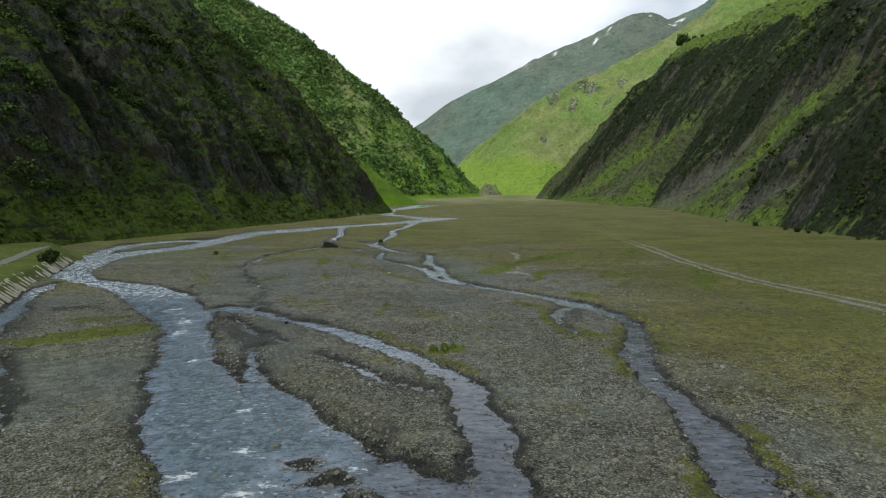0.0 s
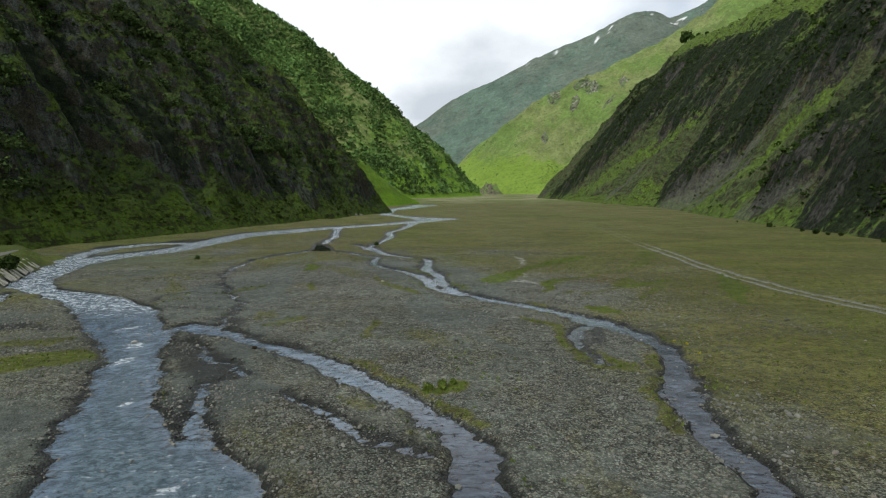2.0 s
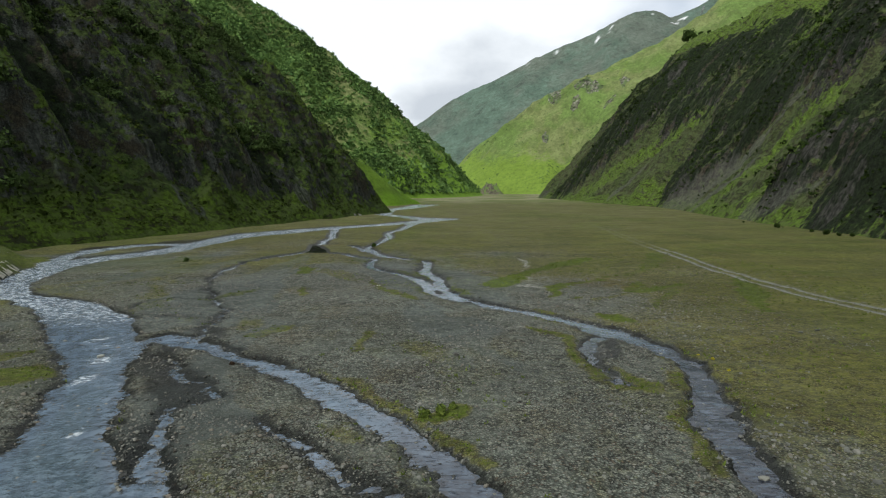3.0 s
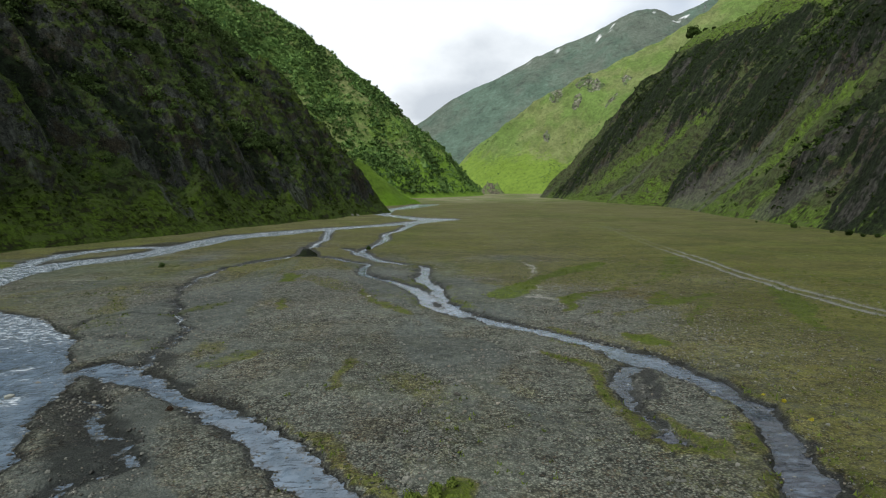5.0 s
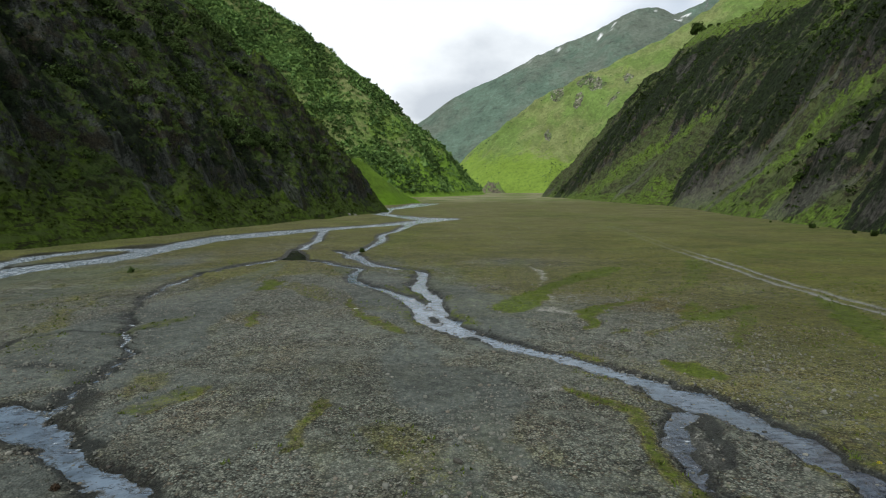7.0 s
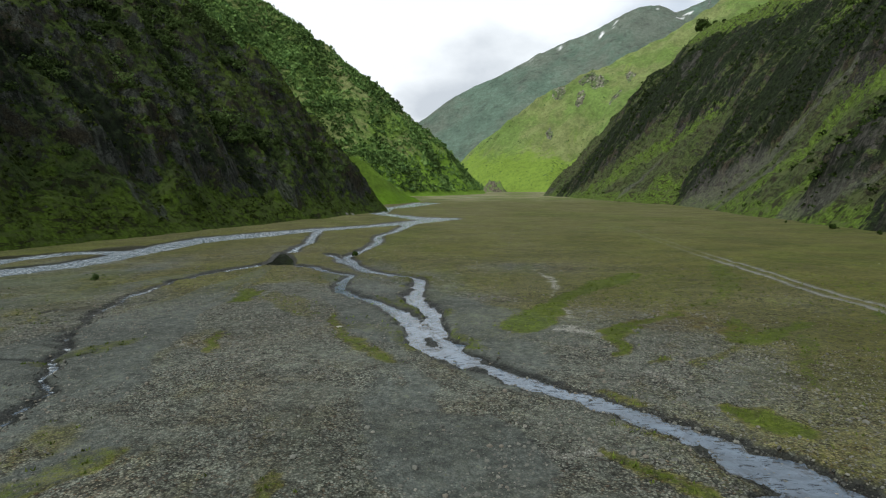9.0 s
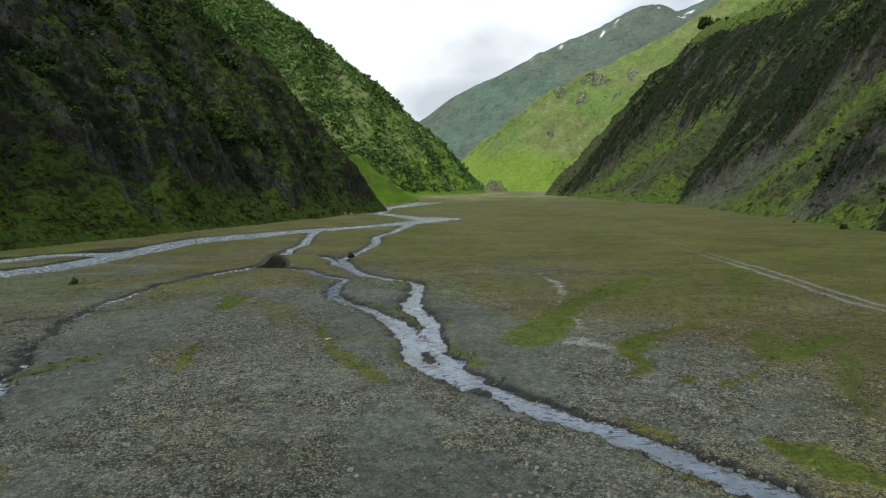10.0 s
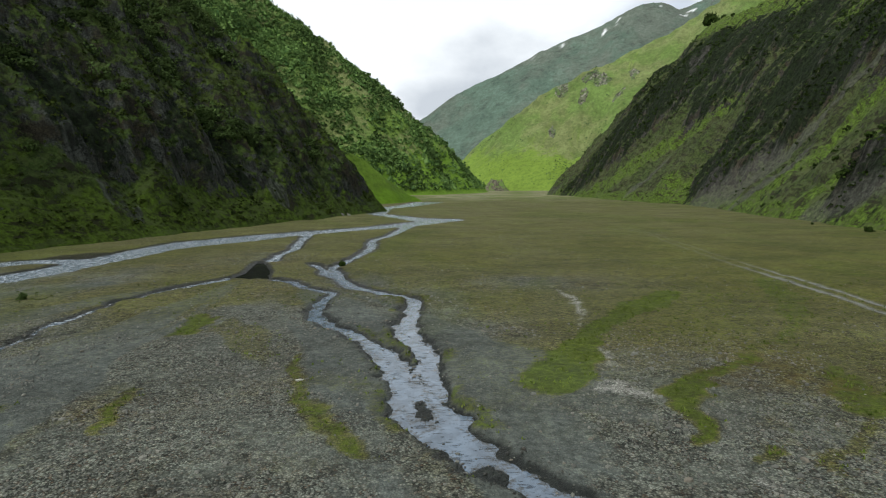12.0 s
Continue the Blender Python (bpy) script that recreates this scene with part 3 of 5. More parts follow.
BRANCH_WEST = [
    (-20.1, 111.6, 0.54), (-17.7, 110.0, 0.53), (-15.5, 106.3, 0.45), (-14.0, 105.0, 0.54), (-11.8, 102.6, 0.5), (-11.9, 98.0, 0.55),
    (-11.4, 93.1, 0.6), (-9.3, 89.0, 0.55), (-7.7, 87.6, 0.6), (-5.6, 84.0, 0.55), (-4.3, 82.2, 0.6), (-3.3, 78.8, 0.85), (-2.4, 75.1, 0.85), (-1.7, 72.6, 1.0),
]
EAST = [
    (-1.3, 73.3, 1.3), (-0.4, 70.0, 1.45), (1.4, 66.7, 1.1), (3.2, 64.6, 0.72), (5.6, 62.0, 0.68), (7.6, 59.6, 0.76), (9.2, 57.6, 0.76), (10.5, 55.9, 0.95),
    (11.6, 53.9, 1.3), (13.3, 50.8, 0.85), (14.1, 47.2, 0.72), (14.3, 44.6, 0.85), (13.5, 41.0, 0.8), (11.8, 36.2, 0.75), (11.2, 29.8, 0.66),
    (11.2, 26.5, 0.70), (11.1, 23.9, 0.93), (10.8, 21.6, 1.01), (10.3, 18.7, 1.1), (9.5, 10, 1.2), (7.0, -12, 1.3), (0.5, -30, 1.6),
]
SIDE_PUDDLE = [(10.4, 51.9, 0.6), (9.4, 50.6, 0.5), (9.0, 48.6, 0.5), (8.9, 47.1, 0.43), (8.9, 45.8, 0.23), (9.0, 44.5, 0.14), (9.1, 43.5, 0.32), (9.4, 42.5, 0.36), (10.2, 41.6, 0.17)]
SIDE_RILL = [(11.0, 51.2, 0.2), (10.5, 48.6, 0.15), (10.0, 47.3, 0.12)]
DITCH = [
    (-25.9, 112.3, 0.5), (-27.7, 108.1, 0.7), (-29.1, 104.8, 0.22), (-30.8, 97.4, 0.12), (-30.5, 89.8, 0.42), (-29.1, 82.4, 0.06),
    (-26.9, 76.0, 0.08), (-24.1, 69.6, 0.08), (-21.2, 64.6, 0.08), (-19.5, 61.8, 0.1), (-19.1, 59.1, 0.22), (-18.6, 56.6, 0.18), (-17.8, 53.8, 0.1), (-17.3, 51.0, 0.2),
]
POOL_FEED = [(-32.9, 178.6, 1.2), (-30.3, 161.2, 0.75), (-27.0, 142.4, 0.75), (-27.1, 135.9, 0.8), (-25.6, 127.0, 0.7)]
BAR_PUDDLE = [(-8.3, 36.6, 0.16), (-5.5, 33.9, 0.36), (-3.2, 31.4, 0.28), (-1.7, 30.3, 0.28), (-0.8, 29.0, 0.15)]
BAR_INLET = [(-17.7, 46.6, 0.2), (-16.8, 45.6, 0.22), (-12.8, 41.0, 0.20), (-11.4, 39.1, 0.18), (-12.8, 37.4, 0.24), (-11.7, 34.5, 0.36), (-10.4, 31.6, 0.55), (-9.8, 29.4, 0.8)]
STREAMS = [RIVER_UPPER, RIVER, RIVER_BAR, BANK_CHANNEL, MIDDLE, SOUTH, BRANCH_EAST, BRANCH_STUB, BRANCH_WEST, EAST, SIDE_PUDDLE, SIDE_RILL, DITCH, POOL_FEED, BAR_PUDDLE, BAR_INLET]
ISLETS = [(-1.05, 72.0, 0.28, 1.2), (1.7, 65.6, 0.5, 0.7), (-5.1, 21.1, 0.6, 0.3), (-4.0, 19.9, 0.9, 0.5), (-2.8, 18.8, 0.7, 0.5)]
POOL = [(-27.1, 126.8, 0.44), (-26.0, 123.3, 0.95), (-25.2, 120.5, 1.22), (-24.4, 118.0, 1.39), (-23.9, 115.6, 1.69), (-23.8, 114.0, 1.9), (-22.9, 113.1, 1.4), (-21.6, 112.2, 0.5)]
TRACK = [(44, 230), (42, 173), (39.4, 146), (37.6, 123), (36.4, 100), (34.9, 80), (35.8, 67.2), (37.3, 59.3), (38.4, 51.6), (40, 40), (44, 10)]
LUSH = [  # strength, then x, y, half-width along each patch of fresh grass
    (1.0, [(5.0, 74.7, 1.4), (6.1, 76.8, 1.8), (7.6, 80.7, 1.5), (8.8, 84.8, 1.0), (11.2, 89.1, 1.0), (14.5, 94.4, 1.2), (17.7, 97.5, 1.5), (20.7, 102.5, 1.0)]),
    (0.95, [(10.3, 68.6, 0.15), (10.6, 70.9, 0.5), (11.2, 73.6, 0.85), (12.9, 75.4, 0.7), (15.1, 77.9, 0.45), (17.7, 80.6, 0.4)]), (0.7, [(17.7, 80.6, 0.35), (21.2, 84.2, 0.4), (25.5, 89.0, 0.7), (30.7, 99.6, 1.6), (34.3, 111.2, 1.2)]),
    (0.8, [(21.8, 78.6, 0.4), (19.9, 73.9, 1.1), (18.9, 71.0, 0.9)]), (0.55, [(18.0, 70.0, 0.1), (16.0, 67.9, 0.3), (13.6, 66.2, 0.2)]), (0.75, [(11.4, 66.6, 0.1), (12.1, 66.9, 0.25), (12.7, 67.1, 0.1)]),
    (0.85, [(-18.9, 86.2, 0.5), (-19.1, 88.9, 0.9), (-20.1, 91.9, 0.5)]),
    (0.95, [(12.4, 60.0, 0.3), (13.3, 58.4, 0.9), (13.8, 57.0, 0.8)]),
    (0.8, [(6.0, 55.5, 0.1), (6.8, 54.7, 0.35), (8.2, 52.7, 0.35), (8.4, 50.5, 0.2), (8.0, 47.0, 0.35), (8.6, 43.6, 0.4), (10.2, 41.2, 0.45)]),
    (0.7, [(18.0, 62.0, 0.3), (19.4, 66.0, 0.4), (23.7, 72.9, 0.7)]), (0.9, [(27.4, 61.7, 0.4), (29.0, 66.5, 0.9), (30.8, 71.4, 1.3), (34.4, 81.6, 0.7)]), (0.9, [(19.2, 71.9, 0.9), (22.6, 74.2, 0.9), (26.2, 77.4, 0.5)]),
    (0.75, [(-9.4, 81.0, 0.2), (-8.6, 77.5, 0.3), (-7.6, 74.3, 0.35), (-5.5, 70.5, 0.4), (-3.3, 67.2, 0.4)]),
    (0.9, [(-20.0, 85.6, 0.3), (-19.5, 88.4, 0.55), (-18.4, 91.0, 0.3)]), (0.8, [(-16.0, 73.6, 0.2), (-15.2, 70.8, 0.3), (-14.6, 69.0, 0.2)]),
    (0.6, [(-23.0, 66.0, 0.7), (-20.5, 70.0, 0.9)]), (0.75, [(-28.5, 39.0, 1.2), (-25.5, 41.0, 2.0), (-23.0, 43.0, 1.4)]), (0.6, [(-30.0, 46.0, 0.8), (-27.0, 47.0, 0.9)]), (0.85, [(-0.6, 36.6, 0.4), (0.6, 38.0, 0.5)]),
    (0.6, [(-13.6, 52.0, 0.7), (-12.4, 54.6, 0.7)]), (0.7, [(9.7, 31.0, 0.2), (10.2, 36.0, 0.35), (11.5, 39.0, 0.2)]), (0.7, [(-5.7, 48.0, 0.1), (-5.7, 53.0, 0.2)]),
    # first strip stands in for sunlit floor, brightened as lush grass
    (0.95, [(-22, 455, 8), (-5, 520, 14), (12, 640, 22), (30, 780, 22)]), (0.7, [(19.0, 71.6, 0.8), (20.2, 73.6, 0.8)]), (0.8, [(-60, 60, 9), (-66, 95, 9)]),
]
SANDS = [  # x, y, half-width along each patch of pale silt and stones
    [(9.8, 107.4, 0.1), (11.0, 101.7, 0.4), (11.1, 98.7, 0.5), (10.6, 94.3, 0.2), (9.5, 89.1, 0.1)], [(7.0, 73.7, 0.3), (8.3, 74.4, 1.0), (9.3, 73.5, 0.8)], [(9.5, 81.3, 0.3), (9.0, 78.0, 0.3)],
    # the last, far patch stands in for bright stream water
    [(10.1, 68.0, 0.05), (10.6, 66.4, 0.1), (10.8, 65.5, 0.25), (11.2, 63.5, 0.15), (11.9, 61.9, 0.1)], [(4.0, 55.6, 0.2), (5.4, 55.6, 0.3)], [(10.1, 49.8, 0.6), (10.1, 47.6, 0.5)], [(-43.6, 86, 0.6), (-42.4, 86, 0.5)], [(-2, 552, 3), (20, 566, 5), (34, 582, 3)],
]
SCARPS = [  # thin dark lines where old runnels have cut the gravel: x, y
    [(-26.9, 87.0), (-30.0, 82.0), (-35.8, 77.8), (-39.0, 75.0), (-44.0, 74.0)], [(-28.2, 62.0), (-28.6, 65.0), (-26.3, 67.3), (-22.0, 66.8), (-21.4, 69.0)], [(-30.5, 78.0), (-27.0, 74.0), (-24.0, 68.5), (-20.0, 63.0)],
]
DAMP = [  # x, y, half-width of dark, wet, stony hollows
    [(-19.9, 47.9, 0.6), (-16.8, 44.5, 1.6), (-14.5, 42.0, 1.4), (-13.0, 38.6, 1.0)], [(-18.5, 51.0, 0.5), (-17.0, 46.0, 1.2)], [(-2.6, 24.2, 0.7), (-2.0, 23.2, 0.5)], [(-1.6, 21.2, 0.6), (-0.6, 20.4, 0.8)],
    [(-28.3, 37.0, 1.0), (-24.5, 31.5, 0.9), (-20.7, 26.8, 0.9)], [(-34.5, 51.8, 1.4), (-30.5, 50.8, 0.8)], [(-19.4, 57.0, 0.7), (-17.4, 53.6, 1.2), (-16.2, 51.2, 0.8)], [(-24.0, 58.6, 0.5), (-20.5, 58.2, 0.7)], [(-12.5, 35.0, 0.6), (-11.0, 32.0, 0.5)], [(-66, 120, 3.0), (-60, 128, 3.4), (-54, 136, 2.6)],
]
FOAM = [(-9.2, 20.2, 0.9, 0.7), (-6.9, 19.2, 0.9, 0.8), (-7.9, 22.5, 1.0, 0.7), (-6.3, 20.0, 0.7, 0.6), (-2.9, 21.2, 0.8, 0.6), (-22.5, 49.5, 1.2, 1.6), (-21.4, 46.3, 1.2, 1.4), (-10.3, 29.3, 0.6, 0.8), (-11.1, 23.7, 0.5, 0.4), (-19.8, 42.6, 0.7, 1.2), (-24.5, 51.5, 1.0, 1.2), (-9.5, 26.5, 0.7, 0.6), (-15.5, 35.0, 0.5, 0.9)]
WATER_DROP = 0.13
BANK_LINE = [(-28.0, 26.0), (-41.5, 54.5), (-46.5, 64.0), (-52.5, 78.0), (-58.5, 90.0), (-69, 104), (-80, 116)]


def floor_level(y):
    return np.interp(y, [100, 310, 550, 1000, 2500], [0, 2, 6, 12, 25])


def ground_fields(x, y):
    """Height of the valley floor and the masks that its material uses."""
    wx = x + 0.40 * fbm(x * 0.55, y * 0.55, 3, 11) + 0.22 * fbm(x * 1.7, y * 1.7, 3, 14)
    wy = y + 0.55 * fbm(x * 0.55, y * 0.55, 3, 21) + 0.22 * fbm(x * 1.7, y * 1.7, 3, 24)
    sd = np.full(x.shape, 1e9)
    for line in STREAMS:
        d, along, _ = to_line(wx, wy, line)
        d = d - (0.30 if line in (RIVER, RIVER_UPPER, RIVER_BAR) else 0.05) * smooth(y, 55, 95)
        sd = np.minimum(sd, d)
    for cx, cy, rx, ry in ISLETS:
        sd = np.maximum(sd, (1 - np.hypot((wx - cx) / rx, (wy - cy) / ry)) * min(rx, ry))
    dp, _, _ = to_line(x, y, POOL)
    sd = np.minimum(sd, dp + 0.1 * fbm(x, y, 2, 5))
    rough = 0.16 * fbm(x * 0.09, y * 0.09, 4, 3) + 0.05 * fbm(x * 0.6, y * 0.6, 4, 8)
    rough = rough + 0.03 * fbm(x * 2.2, y * 2.2, 2, 9)
    lift = smooth(sd, 0.0, 2.6)
    h = np.where(sd > 0, -WATER_DROP + (WATER_DROP + 0.05) * smooth(sd, 0, 0.45) + rough * lift + 0.10 * smooth(fbm(x * 0.12, y * 0.12, 3, 37), -0.2, 0.4) * smooth(sd, 0.05, 0.40), -WATER_DROP - 0.30 * smooth(-sd, 0, 0.8))
    # stony bars that stand just proud in the shallows
    h = h + np.where((sd < 0) & (sd > -0.7) & (y < 62), 0.10 * np.clip(fbm(x * 1.3, y * 1.3, 3, 33) - 0.30, 0, 1), 0)
    # terrace behind the revetment, and gentle aprons under the slopes
    db, _, side = to_line(x, y, BANK_LINE)
    inner = np.where(side > 0, db, 0)
    terrace = 1.3 * smooth(inner, 0.0, 1.5) + 0.03 * np.clip(inner - 3, 0, 40)
    h = np.maximum(h, h * 0 - 1) + terrace
    dt, _, _ = to_line(x, y, TRACK)
    rut = np.exp(-(((dt - 0.85) / 0.30) ** 2)) * (0.25 * smooth(y, 240, 130) + 0.75 * smooth(y, 130, 108))
    h = h - 0.05 * rut
    grass = 0.35 + 0.31 * smooth(x - 0.10 * (y - 40) - 4 + 5 * fbm(x * 0.05, y * 0.05, 3, 41), -2, 22) + 0.42 * smooth(y, 70, 150)
    grass = grass * (1 - 0.6 * np.exp(-(((x + 12) / 12) ** 2) - ((y - 78) / 38) ** 2))
    grass = grass * (1 - 0.30 * smooth(x, -18, -30) * smooth(y, 170, 120)) + 0.08 * np.exp(-(((x + 35) / 10) ** 2) - ((y - 84) / 16) ** 2)
    grass = (grass + 0.02 * smooth(x, 7, 13) * smooth(y, 110, 80)) * (1 - 0.75 * np.exp(-(((x - 11.2) / 2.2) ** 2) - ((y - 46.5) / 5.0) ** 2))
    grass = grass * (1 - 0.75 * smooth(x, -8, -13) * smooth(y, 46, 36))
    # thinner turf on the stony ground beyond the small stream
    grass = grass * (1 - 0.22 * smooth(x, 7, 11) * smooth(x, 34, 22) * smooth(y, 66, 48))
    grass = grass * (1 - 0.14 * np.exp(-(((x - 22 - 1.6 * (y - 67)) / 9) ** 2) - ((y - 67) / 4.5) ** 2))
    grass = grass + 0.25 * fbm(x * 0.07, y * 0.045, 4, 51)
    lush = np.zeros(x.shape)
    lx, ly = x + 0.55 * fbm(x * 0.6, y * 0.5, 5, 63, 0.6), y + 0.9 * fbm(x * 0.5, y * 0.4, 5, 73, 0.6)
    for strength, patch in LUSH:
        lush = np.maximum(lush, strength * smooth(to_line(lx, ly, patch)[0], 0.55, -0.25))
    sand = np.zeros(x.shape)
    for patch in SANDS:
        sand = np.maximum(sand, smooth(to_line(lx, ly, patch)[0], 0.15, -0.35))
    lush = np.maximum(lush, 0.6 * smooth(fbm(x * 0.06, y * 0.035, 5, 81, 0.6), 0.30, 0.75) * smooth(x, 6, 22))
    lush = np.maximum(lush, 0.42 * smooth(fbm(x * 0.13 + 0.06 * y, y * 0.07, 5, 83, 0.6), 0.30, 0.70) * smooth(x, 6, -2))
    lush = np.maximum(lush, 0.95 * smooth(inner, 0.15, 0.8))
    fringe = 0.72 * smooth(fbm(x * 0.21, y * 0.21, 3, 85), -0.25, 0.35) * smooth(sd, 0.05, 0.3) * smooth(sd, 1.5, 0.5) * smooth(x, -14, -6) * smooth(x + 0.55 * (y - 30), -4, 4)
    lush = np.maximum(lush, fringe)
    grass = np.clip(np.maximum(grass, lush * 1.0) * (1 - rut) * smooth(sd, -0.1, 0.35), 0, 1)
    # runnels that spread from the pool over the gravel fan
    ang, reach = np.arctan2(x + 24.0, 120.0 - y), np.hypot(x + 24.0, 120.0 - y)
    silt = smooth(fbm(ang * 8.0 + 0.05 * fbm(x * 0.1, y * 0.1, 2, 97) * reach * 0.1, reach * 0.022, 4, 99), 0.0, 0.42) * smooth(y, 118, 104) * smooth(x, 16, 4)
    silt = np.clip(np.maximum(silt, 0.5 * smooth(fbm(x * 0.16 + y * 0.05, y * 0.06, 4, 98), 0.28, 0.6) * smooth(x, 0, 8) * smooth(y, 110, 80)), 0, 1)
    silt = np.maximum(silt, 0.9 * smooth(fbm(x * 0.15, y * 0.10, 3, 96), -0.25, 0.3) * smooth(x, -7, -11) * smooth(y, 40, 32))
    rust = smooth(fbm(x * 0.12, y * 0.10, 4, 88), 0.05, 0.5) * np.exp(-(((x - 20) / 10) ** 2) - ((y - 70) / 14) ** 2)
    wet = 1.30 * np.exp(-np.clip(sd, 0, 50) / (0.34 + 0.4 * smooth(y, 70, 150))) * (1 - 0.3 * fbm(x * 0.7, y * 0.7, 2, 90))
    damp = 0.5 * smooth(fbm(x * 0.10, y * 0.07, 4, 95) + 0.28 * smooth(x, 3, -3) * smooth(y, 70, 45), 0.25, 0.75) * smooth(sd, 6.0, 0.5) * (0.25 + 0.75 * smooth(x, 3, -3) * smooth(y, 70, 45))
    damp = np.maximum(damp, 0.95 * np.exp(-(((x + 0.55 * (y - 45) + 36) / 4.5) ** 2) - ((y - 44) / 14) ** 2))
    damp = np.maximum(damp, 0.46 * smooth(x, -9, -13) * smooth(y, 54, 44) * (0.75 + 0.6 * fbm(x * 0.12, y * 0.12, 3, 94)))
    for patch in DAMP:
        damp = np.maximum(damp, 0.72 * smooth(to_line(lx, ly, patch)[0], 0.9, -0.5))
    wet = np.clip(np.maximum(wet, damp), 0, 1) * (1 - 0.6 * lush)
    for line in SCARPS:
        dl = to_line(wx, wy, line)[0]
        wet = np.maximum(wet, 0.85 * np.exp(-(dl / 0.34) ** 2))
        h = h - 0.14 * np.exp(-(dl / 0.30) ** 2)
    de = to_line(wx, wy, DITCH)[0]
    wet = np.maximum(wet, 0.95 * np.exp(-(np.clip(de, 0, 9) / 0.38) ** 2) * smooth(y, 112, 100))
    return floor_level(y) + h, sd, grass, np.clip(lush, 0, 1), wet, sand, np.clip(rut, 0, 1), silt, rust


def build_ground():
    xs = steps((-4000, -400, 450), (-400, -140, 20), (-140, -60, 1.6), (-60, -34, 0.65), (-34, 24, 0.3), (24, 33, 0.65), (33, 46, 0.28), (46, 60, 0.65), (60, 140, 1.6), (140, 400, 20), (400, 4000, 450))
    ys = steps((-600, -62, 60), (-62, -20, 3), (-20, 16, 0.9), (16, 80, 0.3), (80, 130, 0.5), (130, 330, 1.2), (330, 600, 6), (600, 4500, 130))
    X, Y = np.meshgrid(xs, ys)
    x, y = X.ravel(), Y.ravel()
    z, sd, grass, lush, wet, sand, rut, silt, rust = ground_fields(x, y)
    ground = mesh_object("ground", np.stack([x, y, z], -1), grid_faces(len(xs), len(ys)), MAT_GROUND,
                         attrs={"grass": grass, "lush": lush, "wet": wet, "sand": sand, "rut": rut, "silt": silt, "rust": rust})
    tagged(ground, "grey river gravel and olive grass on a wide valley floor", "riverbed", kind="structure")
    # running water fills what lies below its level
    S = sd.reshape(X.shape)
    level = floor_level(y) - WATER_DROP + 0.018 * fbm(x * 0.9, y * 0.7, 3, 111)
    dp, _, _ = to_line(x, y, POOL)
    D = dp.reshape(X.shape)
    near = np.minimum(np.minimum(S[:-1, :-1], S[1:, 1:]), np.minimum(S[:-1, 1:], S[1:, :-1])) < 0.9
    inpool = (D[:-1, :-1] + D[1:, 1:]) / 2 < 0.5
    near &= (np.abs(X[:-1, :-1]) < 130) & (Y[:-1, :-1] < 560)
    foam = 0.45 * smooth(fbm(x * 0.22, y * 0.22, 3, 101), -0.1, 0.5) * smooth(x, 0, -4) * smooth(y, 90, 60)
    for cx, cy, wide, long in FOAM:
        foam = np.maximum(foam, (0.75 + 0.8 * fbm(x * 0.9, y * 0.9, 3, 103)) * np.exp(-(((x - cx) / wide) ** 2) - ((y - cy) / long) ** 2))
    foam = np.maximum(foam, 0.5 * np.exp(-(((x - 9.3) / 1.6) ** 2) - ((y - 48.5) / 4.5) ** 2))
    # far riffles, whitened also to stand in for reflected sky
    foam = np.maximum(foam, 0.75 * smooth(y, 75, 130) * (1 - 0.7 * smooth(x, -48, -56)))
    foam = np.maximum(foam, 0.9 * smooth(x, -12, -24) * smooth(y, 48, 62))
    calm = smooth(to_line(x, y, BAR_INLET)[0], 0.2, 1.4)
    foam = foam * np.where((y > 32) & (y < 47) & (x > -18), calm, 1)
    for name, keep, mat, label in (("water", near & ~inpool, MAT_RIVER, "fast shallow blue-grey river water with white ripples in braided channels"), ("pool_water", near & inpool, MAT_POOL, "dark still pool among the gravel")):
        f = grid_faces(len(xs), len(ys), keep)
        used, idx = np.unique(f, return_inverse=True)
        ob = mesh_object(name, np.stack([x, y, level], -1)[used], idx.reshape(f.shape), mat, attrs={"foam": foam[used], "shoal": smooth(sd, -0.9, 0.0)[used], "deep": (smooth(x, 0, -6) * smooth(y, 50, 30) * smooth(sd, -0.2, -1.2))[used], "bed": np.maximum(smooth(x, 6, 9) * smooth(y, 60, 44), 0.9 * smooth(x, -5, -1) * smooth(y, 44, 30))[used]})
        tagged(ob, label, "water", kind="structure")
    return ground


ground = build_ground()


